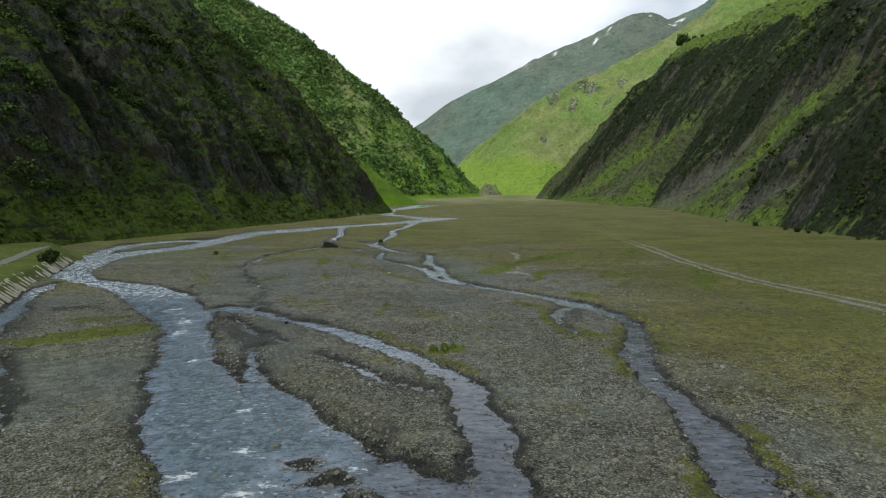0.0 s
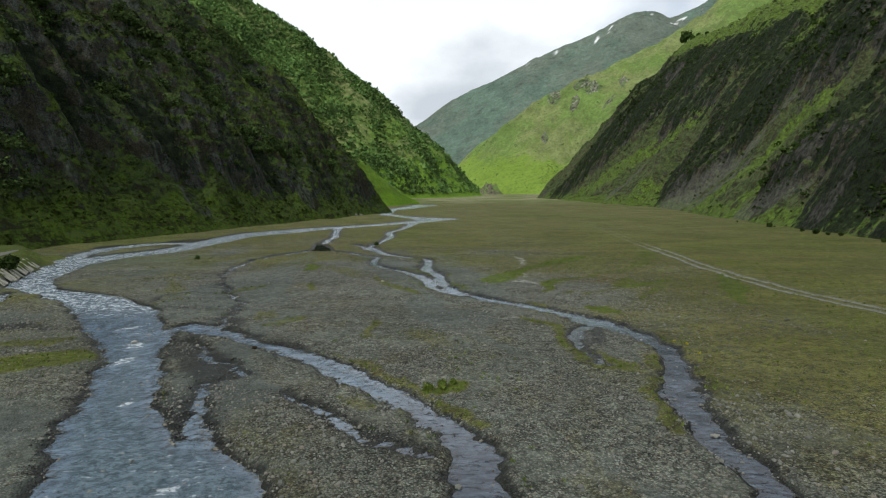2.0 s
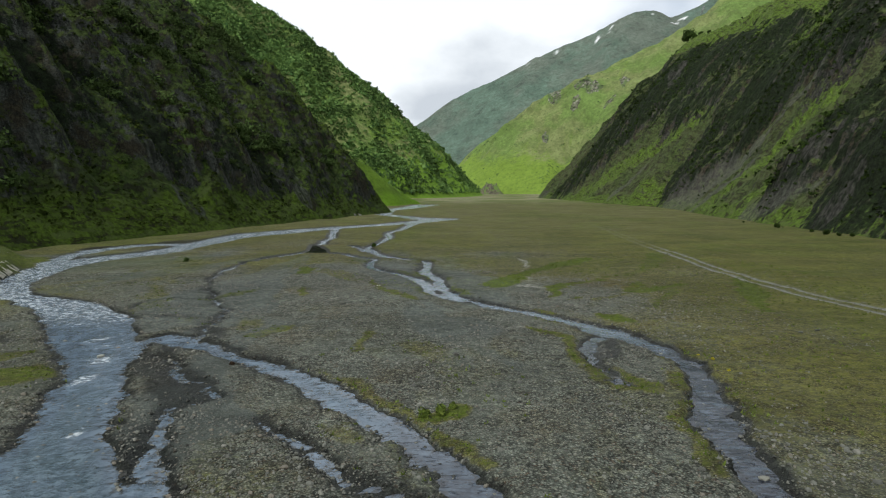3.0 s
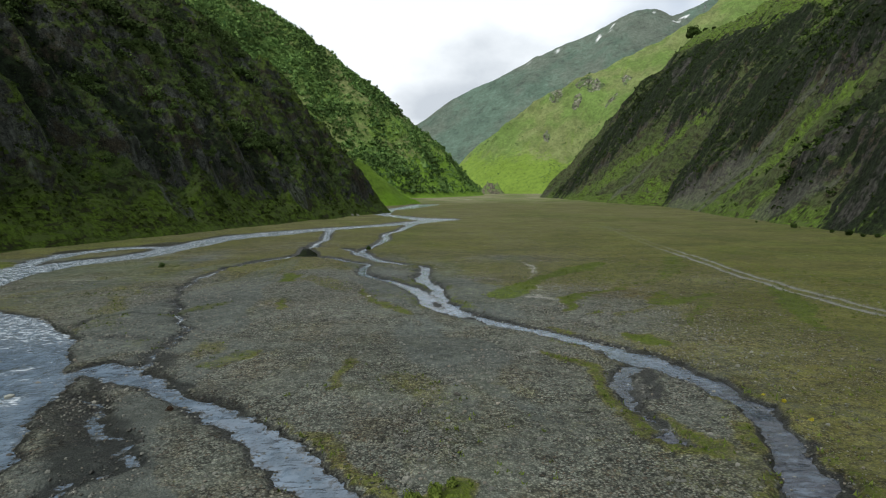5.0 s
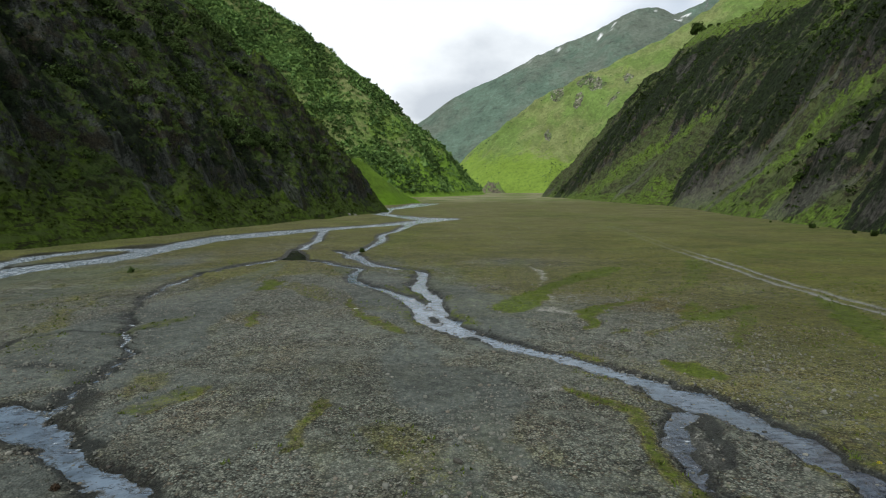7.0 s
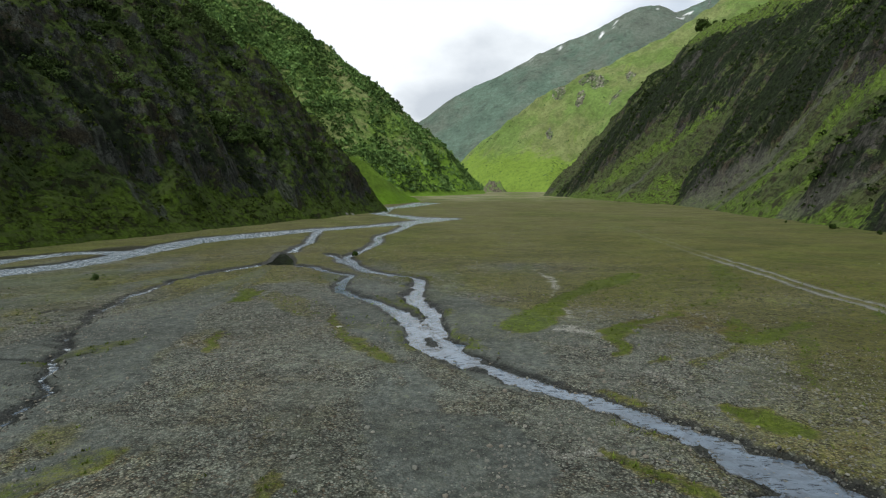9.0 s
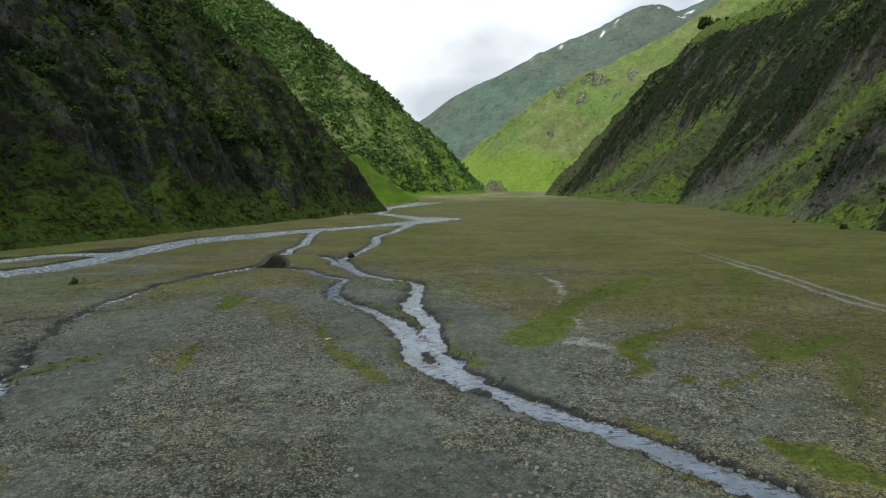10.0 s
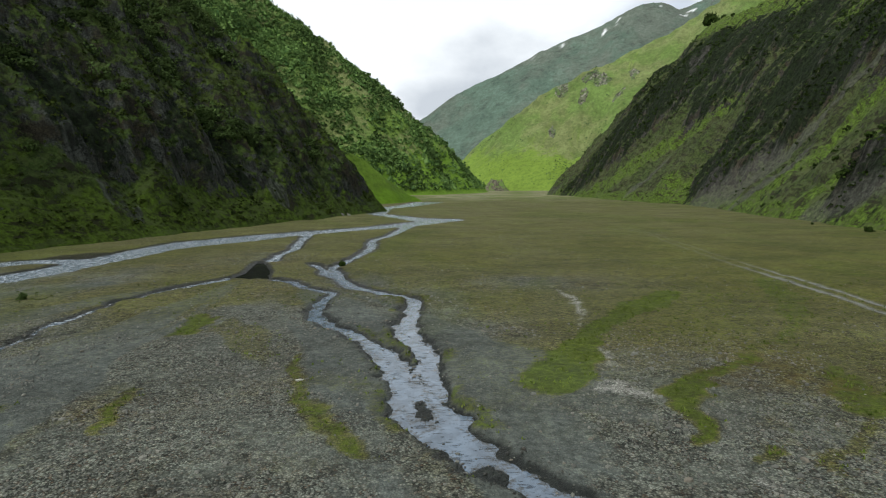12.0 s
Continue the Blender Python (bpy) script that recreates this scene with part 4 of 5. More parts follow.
# ---------------------------------------------------------------- hillsides
def hill_from_foot(name, foot, xs, ys, climb, mat, label, seed, rough, crag_at, scree_at=None, strip_at=None, inside=1, low=(0, 12), swells=(), faces=(), steppy=0.6, turfy=0.0):
    """A slope that rises from a foot line; climb(d) is its profile; swells are ribs (+) and gullies (-) along given lines."""
    X, Y = np.meshgrid(xs, ys)
    x, y = X.ravel(), Y.ravel()
    bx = x + 3.0 * fbm(x * 0.03, y * 0.03, 3, seed)
    d, s, side = to_line(bx, y, foot)
    d = np.where(side * inside > 0, d, -d)
    up = np.clip(d, 0, None)
    gully = ridged(s / 46.0 + 0.15 * fbm(s * 0.02, up * 0.02, 3, seed + 3), up / 190.0, 4, seed + 5)
    rib = ridged(s / 15.0 + 0.3 * fbm(s * 0.05, up * 0.05, 3, seed + 7), up / 70.0, 3, seed + 9)
    grow = smooth(up, 0, 35)
    crag = crag_at(s, up, x, y)
    z = climb(up) * (1 + 0.05 * fbm(x * 0.012, y * 0.012, 3, seed + 1))
    z = z + rough * grow * (10.0 * (gully - 0.55) + 5.0 * (rib - 0.5)) + rough * smooth(up, 1, 10) * (1.6 * fbm(x * 0.11, y * 0.11, 5, seed + 11) + (0.3 + 2.4 * crag) * (ridged(x * 0.16, y * 0.16 + z * 0.05, 4, seed + 15) - 0.5))
    ws, wu = s + 3.0 * fbm(s * 0.07, up * 0.05, 4, seed + 21), up + 2.0 * fbm(s * 0.09, up * 0.07, 3, seed + 22)
    crest = np.zeros(x.shape)
    for height, line in swells:
        bulge = height * smooth(to_line(ws, wu, line)[0], 6.0, -5.0) * smooth(up, 1, 10)
        z, crest = z + bulge, crest + np.clip(bulge / 5.0, -1, 1)
    flute = ridged(s / 5.2 + 0.5 * fbm(s * 0.12, up * 0.08, 3, seed + 17), up / 34.0, 3, seed + 19)
    z = z + rough * (0.5 + 2.0 * crag) * smooth(up, 3, 14) * (flute - 0.5)
    z = z + rough * 6.5 * crag * smooth(up, 2, 14) * (0.6 + 0.8 * rib)
    crag = np.clip(crag * (0.30 + 0.50 * rib + 0.60 * gully), 0, 1)
    # treads and risers that run along the slope and break off at every rib
    for tall, seed2, share in ((5.2, 23, 0.75), (2.2, 27, 0.85)):
        wave = z / tall + 1.5 * fbm(s / (tall * 5.0), up / (tall * 4.0), 4, seed + seed2)
        part = wave - np.floor(wave)
        z = z + steppy * share * tall * (smooth(part, 0.42, 0.92) - part) * smooth(up, 2, 9) * (0.30 + 0.70 * np.maximum(crag, smooth(fbm(s * 0.05, up * 0.05, 3, seed + seed2 + 2), -0.1, 0.4)))
    # loose blocks and tussocks
    z = z + smooth(up, 0.5, 4) * (0.30 + 0.55 * crag) * fbm(x * 0.55, y * 0.55 + z * 0.2, 4, seed + 31, 0.6)
    face = np.zeros(x.shape)
    for line in faces:
        face = np.maximum(face, smooth(to_line(ws, wu, line)[0], 1.2, -0.8))
    z = np.where(d > 0, z, d * 0.6) + floor_level(y) - 0.15
    # grass keeps to the backs of the ribs, heath and bare stone to the runnels between; lit ribs and shaded runnels are
    # also put into colour this way
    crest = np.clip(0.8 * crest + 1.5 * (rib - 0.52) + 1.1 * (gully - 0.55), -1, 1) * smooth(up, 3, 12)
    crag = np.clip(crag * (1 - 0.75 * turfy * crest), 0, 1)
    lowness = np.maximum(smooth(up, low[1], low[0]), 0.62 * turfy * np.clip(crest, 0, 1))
    if strip_at:
        lowness = np.maximum(lowness, strip_at(s, up, x, y))
    scree = scree_at(s, up, x, y) if scree_at else np.zeros(x.shape)
    keep = (d.reshape(X.shape) > -3)
    keep = keep[:-1, :-1] | keep[1:, 1:] | keep[:-1, 1:] | keep[1:, :-1]
    f = grid_faces(len(xs), len(ys), keep)
    used, idx = np.unique(f, return_inverse=True)
    ob = mesh_object(name, np.stack([x, y, z], -1)[used], idx.reshape(f.shape), mat,
                     attrs={"fall": np.stack([s, up, z], -1)[used], "crag": np.clip(crag, 0, 1)[used], "low": lowness[used], "scree": np.clip(scree, 0, 1)[used], "face": face[used]})
    tagged(ob, label, "hillside", kind="structure")
    return xs, ys, z.reshape(X.shape), d.reshape(X.shape), crag.reshape(X.shape), s.reshape(X.shape)


def hill_from_ridge(name, ridge, slope, xs, ys, mat, label, seed, rough, snow=False, outcrops=()):
    """A mountain whose flanks fall from a crest line given as x, y, z."""
    X, Y = np.meshgrid(xs, ys)
    x, y = X.ravel(), Y.ravel()
    best = np.full(x.shape, -1e9)
    s, fall = np.zeros(x.shape), np.zeros(x.shape)
    run = 0.0
    for p, q in zip(ridge[:-1], ridge[1:]):
        dx, dy = q[0] - p[0], q[1] - p[1]
        length = math.hypot(dx, dy)
        # the cone envelope of a slanted crest leans its nearest point downhill
        grade = (q[2] - p[2]) / length
        t0 = ((x - p[0]) * dx + (y - p[1]) * dy) / length
        off = np.abs((x - p[0]) * dy - (y - p[1]) * dx) / length
        t = np.clip((t0 + grade / math.sqrt(max(slope * slope - grade * grade, 0.02)) * off) / length, 0, 1)
        dist = np.hypot(x - p[0] - t * dx, y - p[1] - t * dy)
        h = p[2] + (q[2] - p[2]) * t - slope * dist
        near = h > best
        best = np.where(near, h, best)
        s, fall = np.where(near, run + t * length, s), np.where(near, dist, fall)
        run += length
    top = max(p[2] for p in ridge)
    k = rough * top
    base = floor_level(y)
    grow = smooth(best - base, 0, top * 0.25) * smooth(fall, 0, top * 0.12)
    gully = ridged(s / (top * 0.32) + 0.3 * fbm(x / top * 2, y / top * 2, 3, seed), fall / (top * 1.3), 4, seed + 2)
    z = best + grow * k * (0.55 * (gully - 0.5)) + grow * k * 0.25 * fbm(x / top * 5, y / top * 5, 5, seed + 4) + 0.012 * top * rough * 5 * fbm(x / top * 22, y / top * 22, 4, seed + 6) * smooth(best - base, 0, top * 0.1)
    z = np.where(best > base, z, base + (best - base) * 0.4 - 0.5)
    crag = smooth(gully, 0.55, 0.8) * 0.6 * smooth(best, top * 0.3, top * 0.9)
    for cx, cy, wide in outcrops:
        spot = smooth(np.hypot(x - cx, (y - cy) * 0.8) + 0.5 * wide * fbm(x / wide, y / wide, 3, seed + 14), wide, wide * 0.4)
        crag, z = np.maximum(crag, spot), z + 0.22 * wide * spot * ridged(x / wide * 1.5, y / wide * 1.5, 3, seed + 15)
    keep = (best > base - 6).reshape(X.shape)
    keep = keep[:-1, :-1] | keep[1:, 1:] | keep[:-1, 1:] | keep[1:, :-1]
    f = grid_faces(len(xs), len(ys), keep)
    used, idx = np.unique(f, return_inverse=True)
    white = np.zeros(x.shape)
    if snow:
        for cx, cy, along, down, slant in ((465, 1962, 9, 16, 0.5), (512, 1980, 8, 8, 0.4), (502, 1960, 5, 7, 0.4), (423, 1948, 6, 5, 0.2), (549, 1966, 6, 5, 0), (640, 1985, 5, 6, 0), (248, 1985, 16, 4, 0), (330, 1985, 22, 4, 0), (700, 1960, 26, 7, 0.1), (735, 1968, 20, 6, 0)):
            u, v = x - cx - slant * (y - cy), y - cy
            white = np.maximum(white, smooth(np.hypot(u / along, v / down) * 1.5 + 0.5 * fbm(x / 9, y / 9, 3, seed + 8), 1.15, 0.85))
    lowness = smooth(best - base, top * 0.30, 0)
    ob = mesh_object(name, np.stack([x, y, z], -1)[used], idx.reshape(f.shape), mat,
                     attrs={"fall": np.stack([s, fall, z], -1)[used], "crag": crag[used], "low": lowness[used], "scree": np.zeros(len(used)), "snow": white[used]})
    tagged(ob, label, "mountain", kind="structure")
    return xs, ys, z.reshape(X.shape), (best - base).reshape(X.shape), crag.reshape(X.shape), s.reshape(X.shape)


LEFT_FOOT = [(-90, -80), (-82, 60), (-77, 100), (-74, 125), (-65, 168), (-49, 226), (-29, 300), (-35, 312), (-115, 384), (-300, 540)]
RIGHT_FOOT = [(96, -80), (93, 122), (93, 158), (99, 208), (120, 342), (104, 500), (92, 642), (99, 655), (300, 662), (700, 700)]


def left_climb(d):
    return 1.25 * np.minimum(d, 45) + 0.93 * np.clip(d - 45, 0, None)


def right_climb(d):
    return 1.38 * np.minimum(d, 55) + 1.16 * np.clip(d - 55, 0, 49) + 0.50 * np.clip(d - 104, 0, None)


def bands(s, d, lines, wobble, seed):
    """1 along each band, given as points of (along, up, half-width), falling off at its ragged edges."""
    ws, wd = s + wobble * fbm(s * 0.06, d * 0.06, 4, seed), d + 0.5 * wobble * fbm(s * 0.06, d * 0.06, 4, seed + 1)
    out = np.zeros(s.shape)
    for line in lines:
        e, _, _ = to_line(ws, wd, line)
        out = np.maximum(out, smooth(e, 4.0, -5.0))
    return out


# along the foot line, up from it, half-width
RIGHT_RIBS = [
    [(668, 4, 11), (640, 22, 19), (590, 48, 27), (560, 80, 35), (520, 110, 40)], [(440, 11, 12), (425, 25, 20), (402, 44, 27), (380, 64, 32), (340, 100, 40)],
    [(510, 46, 10), (490, 64, 22), (465, 92, 30)], [(288, 11, 9), (272, 20, 15), (258, 34, 20), (240, 60, 30)], [(246, 3, 9), (244, 9, 12), (228, 18, 14)], [(330, 50, 16), (310, 64, 22), (280, 90, 27)], [(215, 8, 14), (200, 40, 27)],
]
RIGHT_STRIPS = [[(360, 2, 5), (346, 10, 5), (334, 19, 5), (328, 30, 5), (312, 34, 4)], [(310, 3, 3), (296, 10, 4), (284, 17, 4)], [(568, 10, 9), (540, 22, 7), (519, 30, 6), (495, 36, 5), (465, 48, 5)], [(600, 3, 6), (540, 18, 6)], [(480, 4, 10), (450, 4, 6)], [(470, 110, 30), (420, 122, 25)], [(440, 62, 5), (420, 76, 6)]]
RIGHT_SCREE = [[(424, 0, 11), (400, 7, 10), (378, 16, 8), (365, 26, 6), (352, 36, 4), (340, 48, 3)], [(300, 1, 4), (282, 6, 3), (268, 12, 2)], [(520, 5, 4), (500, 18, 3)], [(375, 2, 5), (352, 14, 4)]]


def left_crag(s, d, x, y):
    top = np.interp(s, [180, 216, 238, 262, 290, 320, 350, 385], [8, 9, 12, 9, 5, 3, 5, 2]) + 6 * fbm(s * 0.08, d * 0.05, 3, 237)
    wild = smooth(fbm(s * 0.04, d * 0.03, 4, 231), -0.35, 0.35)
    # more dark crag at the near end, standing in for shade there
    wild = wild * (1 - 0.8 * smooth(s, 282, 310)) + 0.6 * smooth(s, 275, 235) * smooth(d, 14, 28)
    return smooth(d, top, top + 5) * np.clip(0.50 + 0.4 * wild, 0, 1) * (1 - 0.8 * bands(s, d, [[(336, 4, 5), (346, 12, 4), (352, 22, 3)]], 2, 239))


# ribs and gullies of the left slope: height, then along, up, half-width
LEFT_SWELLS = [
    (6.0, [(271, 60, 4), (273, 42, 4), (279, 32, 4), (287, 23, 3), (283, 10, 2)]), (5.0, [(246, 48, 3), (252, 37, 3), (263, 30, 3), (268, 18, 2), (262, 8, 2)]),
    (5.5, [(318, 50, 5), (322, 34, 5), (325, 21, 5), (320, 9, 5), (312, 5, 3)]), (9.0, [(352, 40, 6), (358, 26, 8), (366, 8, 5)]), (5.0, [(226, 44, 3), (232, 30, 3), (240, 18, 2)]), (4.5, [(204, 40, 4), (212, 24, 3), (218, 14, 2)]),
    (-5.0, [(305, 60, 4), (303, 40, 4), (299, 24, 4), (297, 10, 2)]), (-4.0, [(339, 30, 3), (337, 14, 2), (334, 4, 1)]), (-4.0, [(256, 50, 2), (266, 38, 2), (273, 24, 2)]), (-3.5, [(236, 46, 2), (246, 26, 2), (252, 12, 2)]), (-3.5, [(214, 44, 2), (222, 28, 2), (228, 16, 1)]),
]
# bare rock faces: along, up, half-width
LEFT_FACES = [[(290, 17.5, 0.8), (288, 13, 1.2), (286, 9.5, 0.7)], [(309, 9, 2.6), (308, 6, 3.2)], [(248, 9, 2.2), (250, 6.5, 2.6)], [(244, 16, 1.4), (243, 14, 0.8)], [(337, 50, 1.5), (345, 45, 1.5)], [(325, 12, 1.6), (327, 6, 1.8)], [(212, 13, 1.4), (216, 10, 1.2)]]
LEFT_STRIPS = [[(330, 14, 2.0), (333, 8, 2.2), (336, 2, 2.5)], [(287, 24, 0.8), (280, 33, 1.0), (274, 43, 1.0)], [(300, 6, 4.0), (290, 5, 3.0)], [(352, 60, 9), (338, 70, 9)], [(350, 46, 6), (358, 28, 5), (362, 14, 3)], [(322, 36, 3), (325, 22, 3)], [(312, 18, 2), (306, 12, 3)], [(309, 27, 1.5), (312, 36, 2.0)], [(228, 12, 2.5), (235, 16, 2.0)]]

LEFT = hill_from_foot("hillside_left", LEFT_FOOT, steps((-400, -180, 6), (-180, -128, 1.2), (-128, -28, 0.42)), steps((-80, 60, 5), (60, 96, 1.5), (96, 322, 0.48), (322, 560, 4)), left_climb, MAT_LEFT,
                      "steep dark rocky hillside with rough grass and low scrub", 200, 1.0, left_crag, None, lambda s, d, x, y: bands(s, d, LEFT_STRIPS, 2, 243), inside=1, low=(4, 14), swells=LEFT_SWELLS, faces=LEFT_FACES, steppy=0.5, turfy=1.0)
RIGHT_SWELLS = [(3.0, [(476, 3, 6), (470, 20, 8), (455, 40, 10), (430, 58, 10)]), (3.0, [(350, 28, 5), (336, 38, 6), (316, 60, 8)]), (-3.0, [(420, 2, 5), (385, 18, 5), (370, 34, 4)]), (-2.0, [(526, 24, 5), (495, 34, 5), (465, 48, 5)]), (2.5, [(290, 8, 4), (274, 18, 4)])]
RIGHT_FACES = [[(566, 76, 5), (560, 66, 4)], [(432, 5, 4), (425, 9, 4)], [(285, 9, 2.5), (276, 15, 2.5)], [(246, 4, 3), (243, 8, 3)], [(330, 50, 4), (322, 62, 4)], [(716, 0, 5), (700, 4, 3)]]
RIGHT = hill_from_foot("hillside_right", RIGHT_FOOT, steps((80, 170, 0.7), (170, 235, 1.0), (235, 520, 5)), steps((-80, 60, 6), (60, 130, 2), (130, 400, 0.7), (400, 670, 1.1), (670, 760, 6)), right_climb, MAT_RIGHT,
                       "steep hillside of dark crags, green grass strips and grey scree", 300, 0.8,
                       lambda s, d, x, y: np.maximum(np.maximum(bands(s, d, RIGHT_RIBS, 9, 331), 0.95 * smooth(s, 475, 430) * smooth(d + 10 * fbm(s * 0.05, d * 0.04, 4, 333), 40, 52)), 0.75 * smooth(d + 14 * fbm(s * 0.03, d * 0.03, 4, 337), 40, 58) * smooth(fbm(s * 0.035, d * 0.012, 4, 339), -0.35, 0.1)) * smooth(d + 5 * fbm(s * 0.05, d * 0.05, 3, 357), 98, 88),
                       lambda s, d, x, y: bands(s, d, RIGHT_SCREE, 4, 341), lambda s, d, x, y: np.maximum(bands(s, d, RIGHT_STRIPS, 5, 351), smooth(d + 4 * fbm(s * 0.05, d * 0.05, 3, 355), 90, 97)), inside=-1, low=(0, 9), swells=RIGHT_SWELLS, faces=RIGHT_FACES, steppy=0.5, turfy=0.25)


SPUR = hill_from_ridge("green_spur", [(-21, 440, 4), (-35, 430, 11), (-50, 420, 23), (-58, 415, 31), (-74, 408, 39), (-92, 402, 45), (-130, 395, 55)], 1.0,
                       steps((-260, 20, 2.5)), steps((300, 560, 2.5)), MAT_SPUR, "smooth bright green grassy spur at the foot of the hills", 400, 0.06)
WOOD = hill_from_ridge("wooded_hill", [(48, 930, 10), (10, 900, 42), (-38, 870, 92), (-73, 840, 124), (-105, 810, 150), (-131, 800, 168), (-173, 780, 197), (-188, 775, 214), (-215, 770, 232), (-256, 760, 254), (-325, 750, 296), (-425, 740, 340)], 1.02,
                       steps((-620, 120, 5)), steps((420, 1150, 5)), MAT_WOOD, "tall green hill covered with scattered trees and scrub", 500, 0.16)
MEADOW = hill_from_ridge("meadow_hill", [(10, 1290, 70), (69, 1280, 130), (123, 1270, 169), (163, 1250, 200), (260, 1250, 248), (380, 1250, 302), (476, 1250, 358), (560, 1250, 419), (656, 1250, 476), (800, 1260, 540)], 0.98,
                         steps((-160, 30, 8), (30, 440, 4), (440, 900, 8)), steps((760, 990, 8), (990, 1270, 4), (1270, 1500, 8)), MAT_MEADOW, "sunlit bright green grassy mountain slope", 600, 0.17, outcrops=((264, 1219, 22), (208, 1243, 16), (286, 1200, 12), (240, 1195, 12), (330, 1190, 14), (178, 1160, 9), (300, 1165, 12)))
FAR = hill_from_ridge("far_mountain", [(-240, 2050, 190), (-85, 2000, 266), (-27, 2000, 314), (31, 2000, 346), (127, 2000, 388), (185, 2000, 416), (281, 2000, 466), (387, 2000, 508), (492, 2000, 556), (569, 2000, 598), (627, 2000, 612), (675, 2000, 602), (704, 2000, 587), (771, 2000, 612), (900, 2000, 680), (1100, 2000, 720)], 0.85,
                      steps((-700, 0, 16), (0, 900, 8), (900, 1400, 16)), steps((1250, 1850, 16), (1850, 2030, 6), (2030, 2700, 20)), MAT_FAR_HAZE, "distant mountain, grey-green with painted haze, with patches of old snow near its crest", 700, 0.08, snow=True)


# ---------------------------------------------------------------- things
rng = np.random.default_rng(7)


def sample(hill, x, y, what=2):
    """Bilinear look-up in a hill's grid: 2 height, 3 distance from the foot or height over the floor, 4 crag, 5 along."""
    xs, ys, field = hill[0], hill[1], hill[what]
    i = np.clip(np.searchsorted(xs, x) - 1, 0, len(xs) - 2)
    j = np.clip(np.searchsorted(ys, y) - 1, 0, len(ys) - 2)
    u, v = (x - xs[i]) / (xs[i + 1] - xs[i]), (y - ys[j]) / (ys[j + 1] - ys[j])
    return (field[j, i] * (1 - u) + field[j, i + 1] * u) * (1 - v) + (field[j + 1, i] * (1 - u) + field[j + 1, i + 1] * u) * v


def leaf_cluster(r, leaves, size, lobes=5, flat=0.75):
    """A crown about 1 across: leaf-clump quads on the shells of several lobes. Corners (n, 4, 3)."""
    centres = np.clip(r.normal(0, 0.22, (lobes, 3)), -0.34, 0.34) * (1, 1, 0.6) + (0, 0, 0.45 * flat)
    radii = r.uniform(0.20, 0.36, lobes)
    k = r.integers(0, lobes, leaves)
    way = r.normal(0, 1, (leaves, 3))
    way /= np.linalg.norm(way, axis=1, keepdims=True)
    at = centres[k] + way * radii[k, None] * r.uniform(0.72, 1.12, (leaves, 1)) * (1, 1, flat)
    at[:, 2] = np.abs(at[:, 2])
    face = way + (0, 0, 0.25) + r.normal(0, 0.32, (leaves, 3))
    face /= np.linalg.norm(face, axis=1, keepdims=True)
    side = np.cross(face, r.normal(0, 1, (leaves, 3)))
    side /= np.linalg.norm(side, axis=1, keepdims=True)
    over = np.cross(face, side)
    w = size * r.uniform(0.6, 1.3, (leaves, 1))
    side, over = side * w, over * w * r.uniform(0.55, 1.0, (leaves, 1))
    bend = face * w * 0.35
    return np.stack([at - side, at - over + bend, at + side, at + over * 1.2 - bend], 1)


def scatter_plants(name, places, sizes, variants, material, label, category):
    """Many plants that nobody would count, joined."""
    quads = []
    for n, (p, s) in enumerate(zip(places, sizes)):
        q = variants[n % len(variants)]
        a = rng.uniform(0, 6.28)
        c, d = math.cos(a), math.sin(a)
        turn = np.array([[c, -d, 0], [d, c, 0], [0, 0, rng.uniform(0.75, 1.2)]])
        quads.append(q @ turn.T * s + p)
    v = np.concatenate(quads).reshape(-1, 3)
    ob = mesh_object(name, v, np.arange(len(v)).reshape(-1, 4), material, shade_smooth=False)
    return tagged(ob, label, category, kind="stuff")


def pick(n, xr, yr, hill, rule):
    """Random places on a hill where rule(x, y, up, crag, along) exceeds chance."""
    x, y = rng.uniform(*xr, n), rng.uniform(*yr, n)
    ok = rule(x, y, sample(hill, x, y, 3), sample(hill, x, y, 4), sample(hill, x, y, 5)) > rng.uniform(0, 1, n)
    x, y = x[ok], y[ok]
    return np.stack([x, y, sample(hill, x, y) - 0.15], -1)


SHRUBS = [leaf_cluster(np.random.default_rng(s), 190, 0.062, 9) for s in range(6)]
TREES_FAR = [leaf_cluster(np.random.default_rng(s), 13, 0.24, 4, 0.95) for s in range(20, 26)]
DOTS = [leaf_cluster(np.random.default_rng(s), 26, 0.14, 4) for s in range(40, 44)]

# scrub on the dark left slope: thickets in the gullies (along, up, radius), small bushes on the grass below
LEFT_THICKETS = [(288, 29, 4), (293, 27, 5), (298, 23, 5), (303, 21, 5), (307, 20, 4), (296, 33, 4), (300, 38, 5), (303, 44, 5), (306, 52, 6), (310, 60, 6), (272, 40, 4), (275, 37, 4), (270, 45, 5), (278, 34, 3), (228, 40, 4), (246, 28, 3), (240, 44, 4), (334, 46, 5), (338, 54, 5), (316, 30, 2.5), (346, 34, 3), (262, 20, 2.5), (355, 20, 2.5), (214, 32, 4), (206, 22, 4), (198, 12, 4), (340, 62, 5)]


def left_rule(x, y, up, crag, s):
    thicket = np.zeros(x.shape)
    for along, high, radius in LEFT_THICKETS:
        thicket = np.maximum(thicket, smooth(np.hypot(s - along, (up - high) * 1.1) + 2.0 * fbm(x * 0.2, y * 0.2, 2, 801), radius + 1.0, radius - 2.5))
    return thicket * 0.62 * (up < 140) + np.where(up > 9, 0.008, 0)


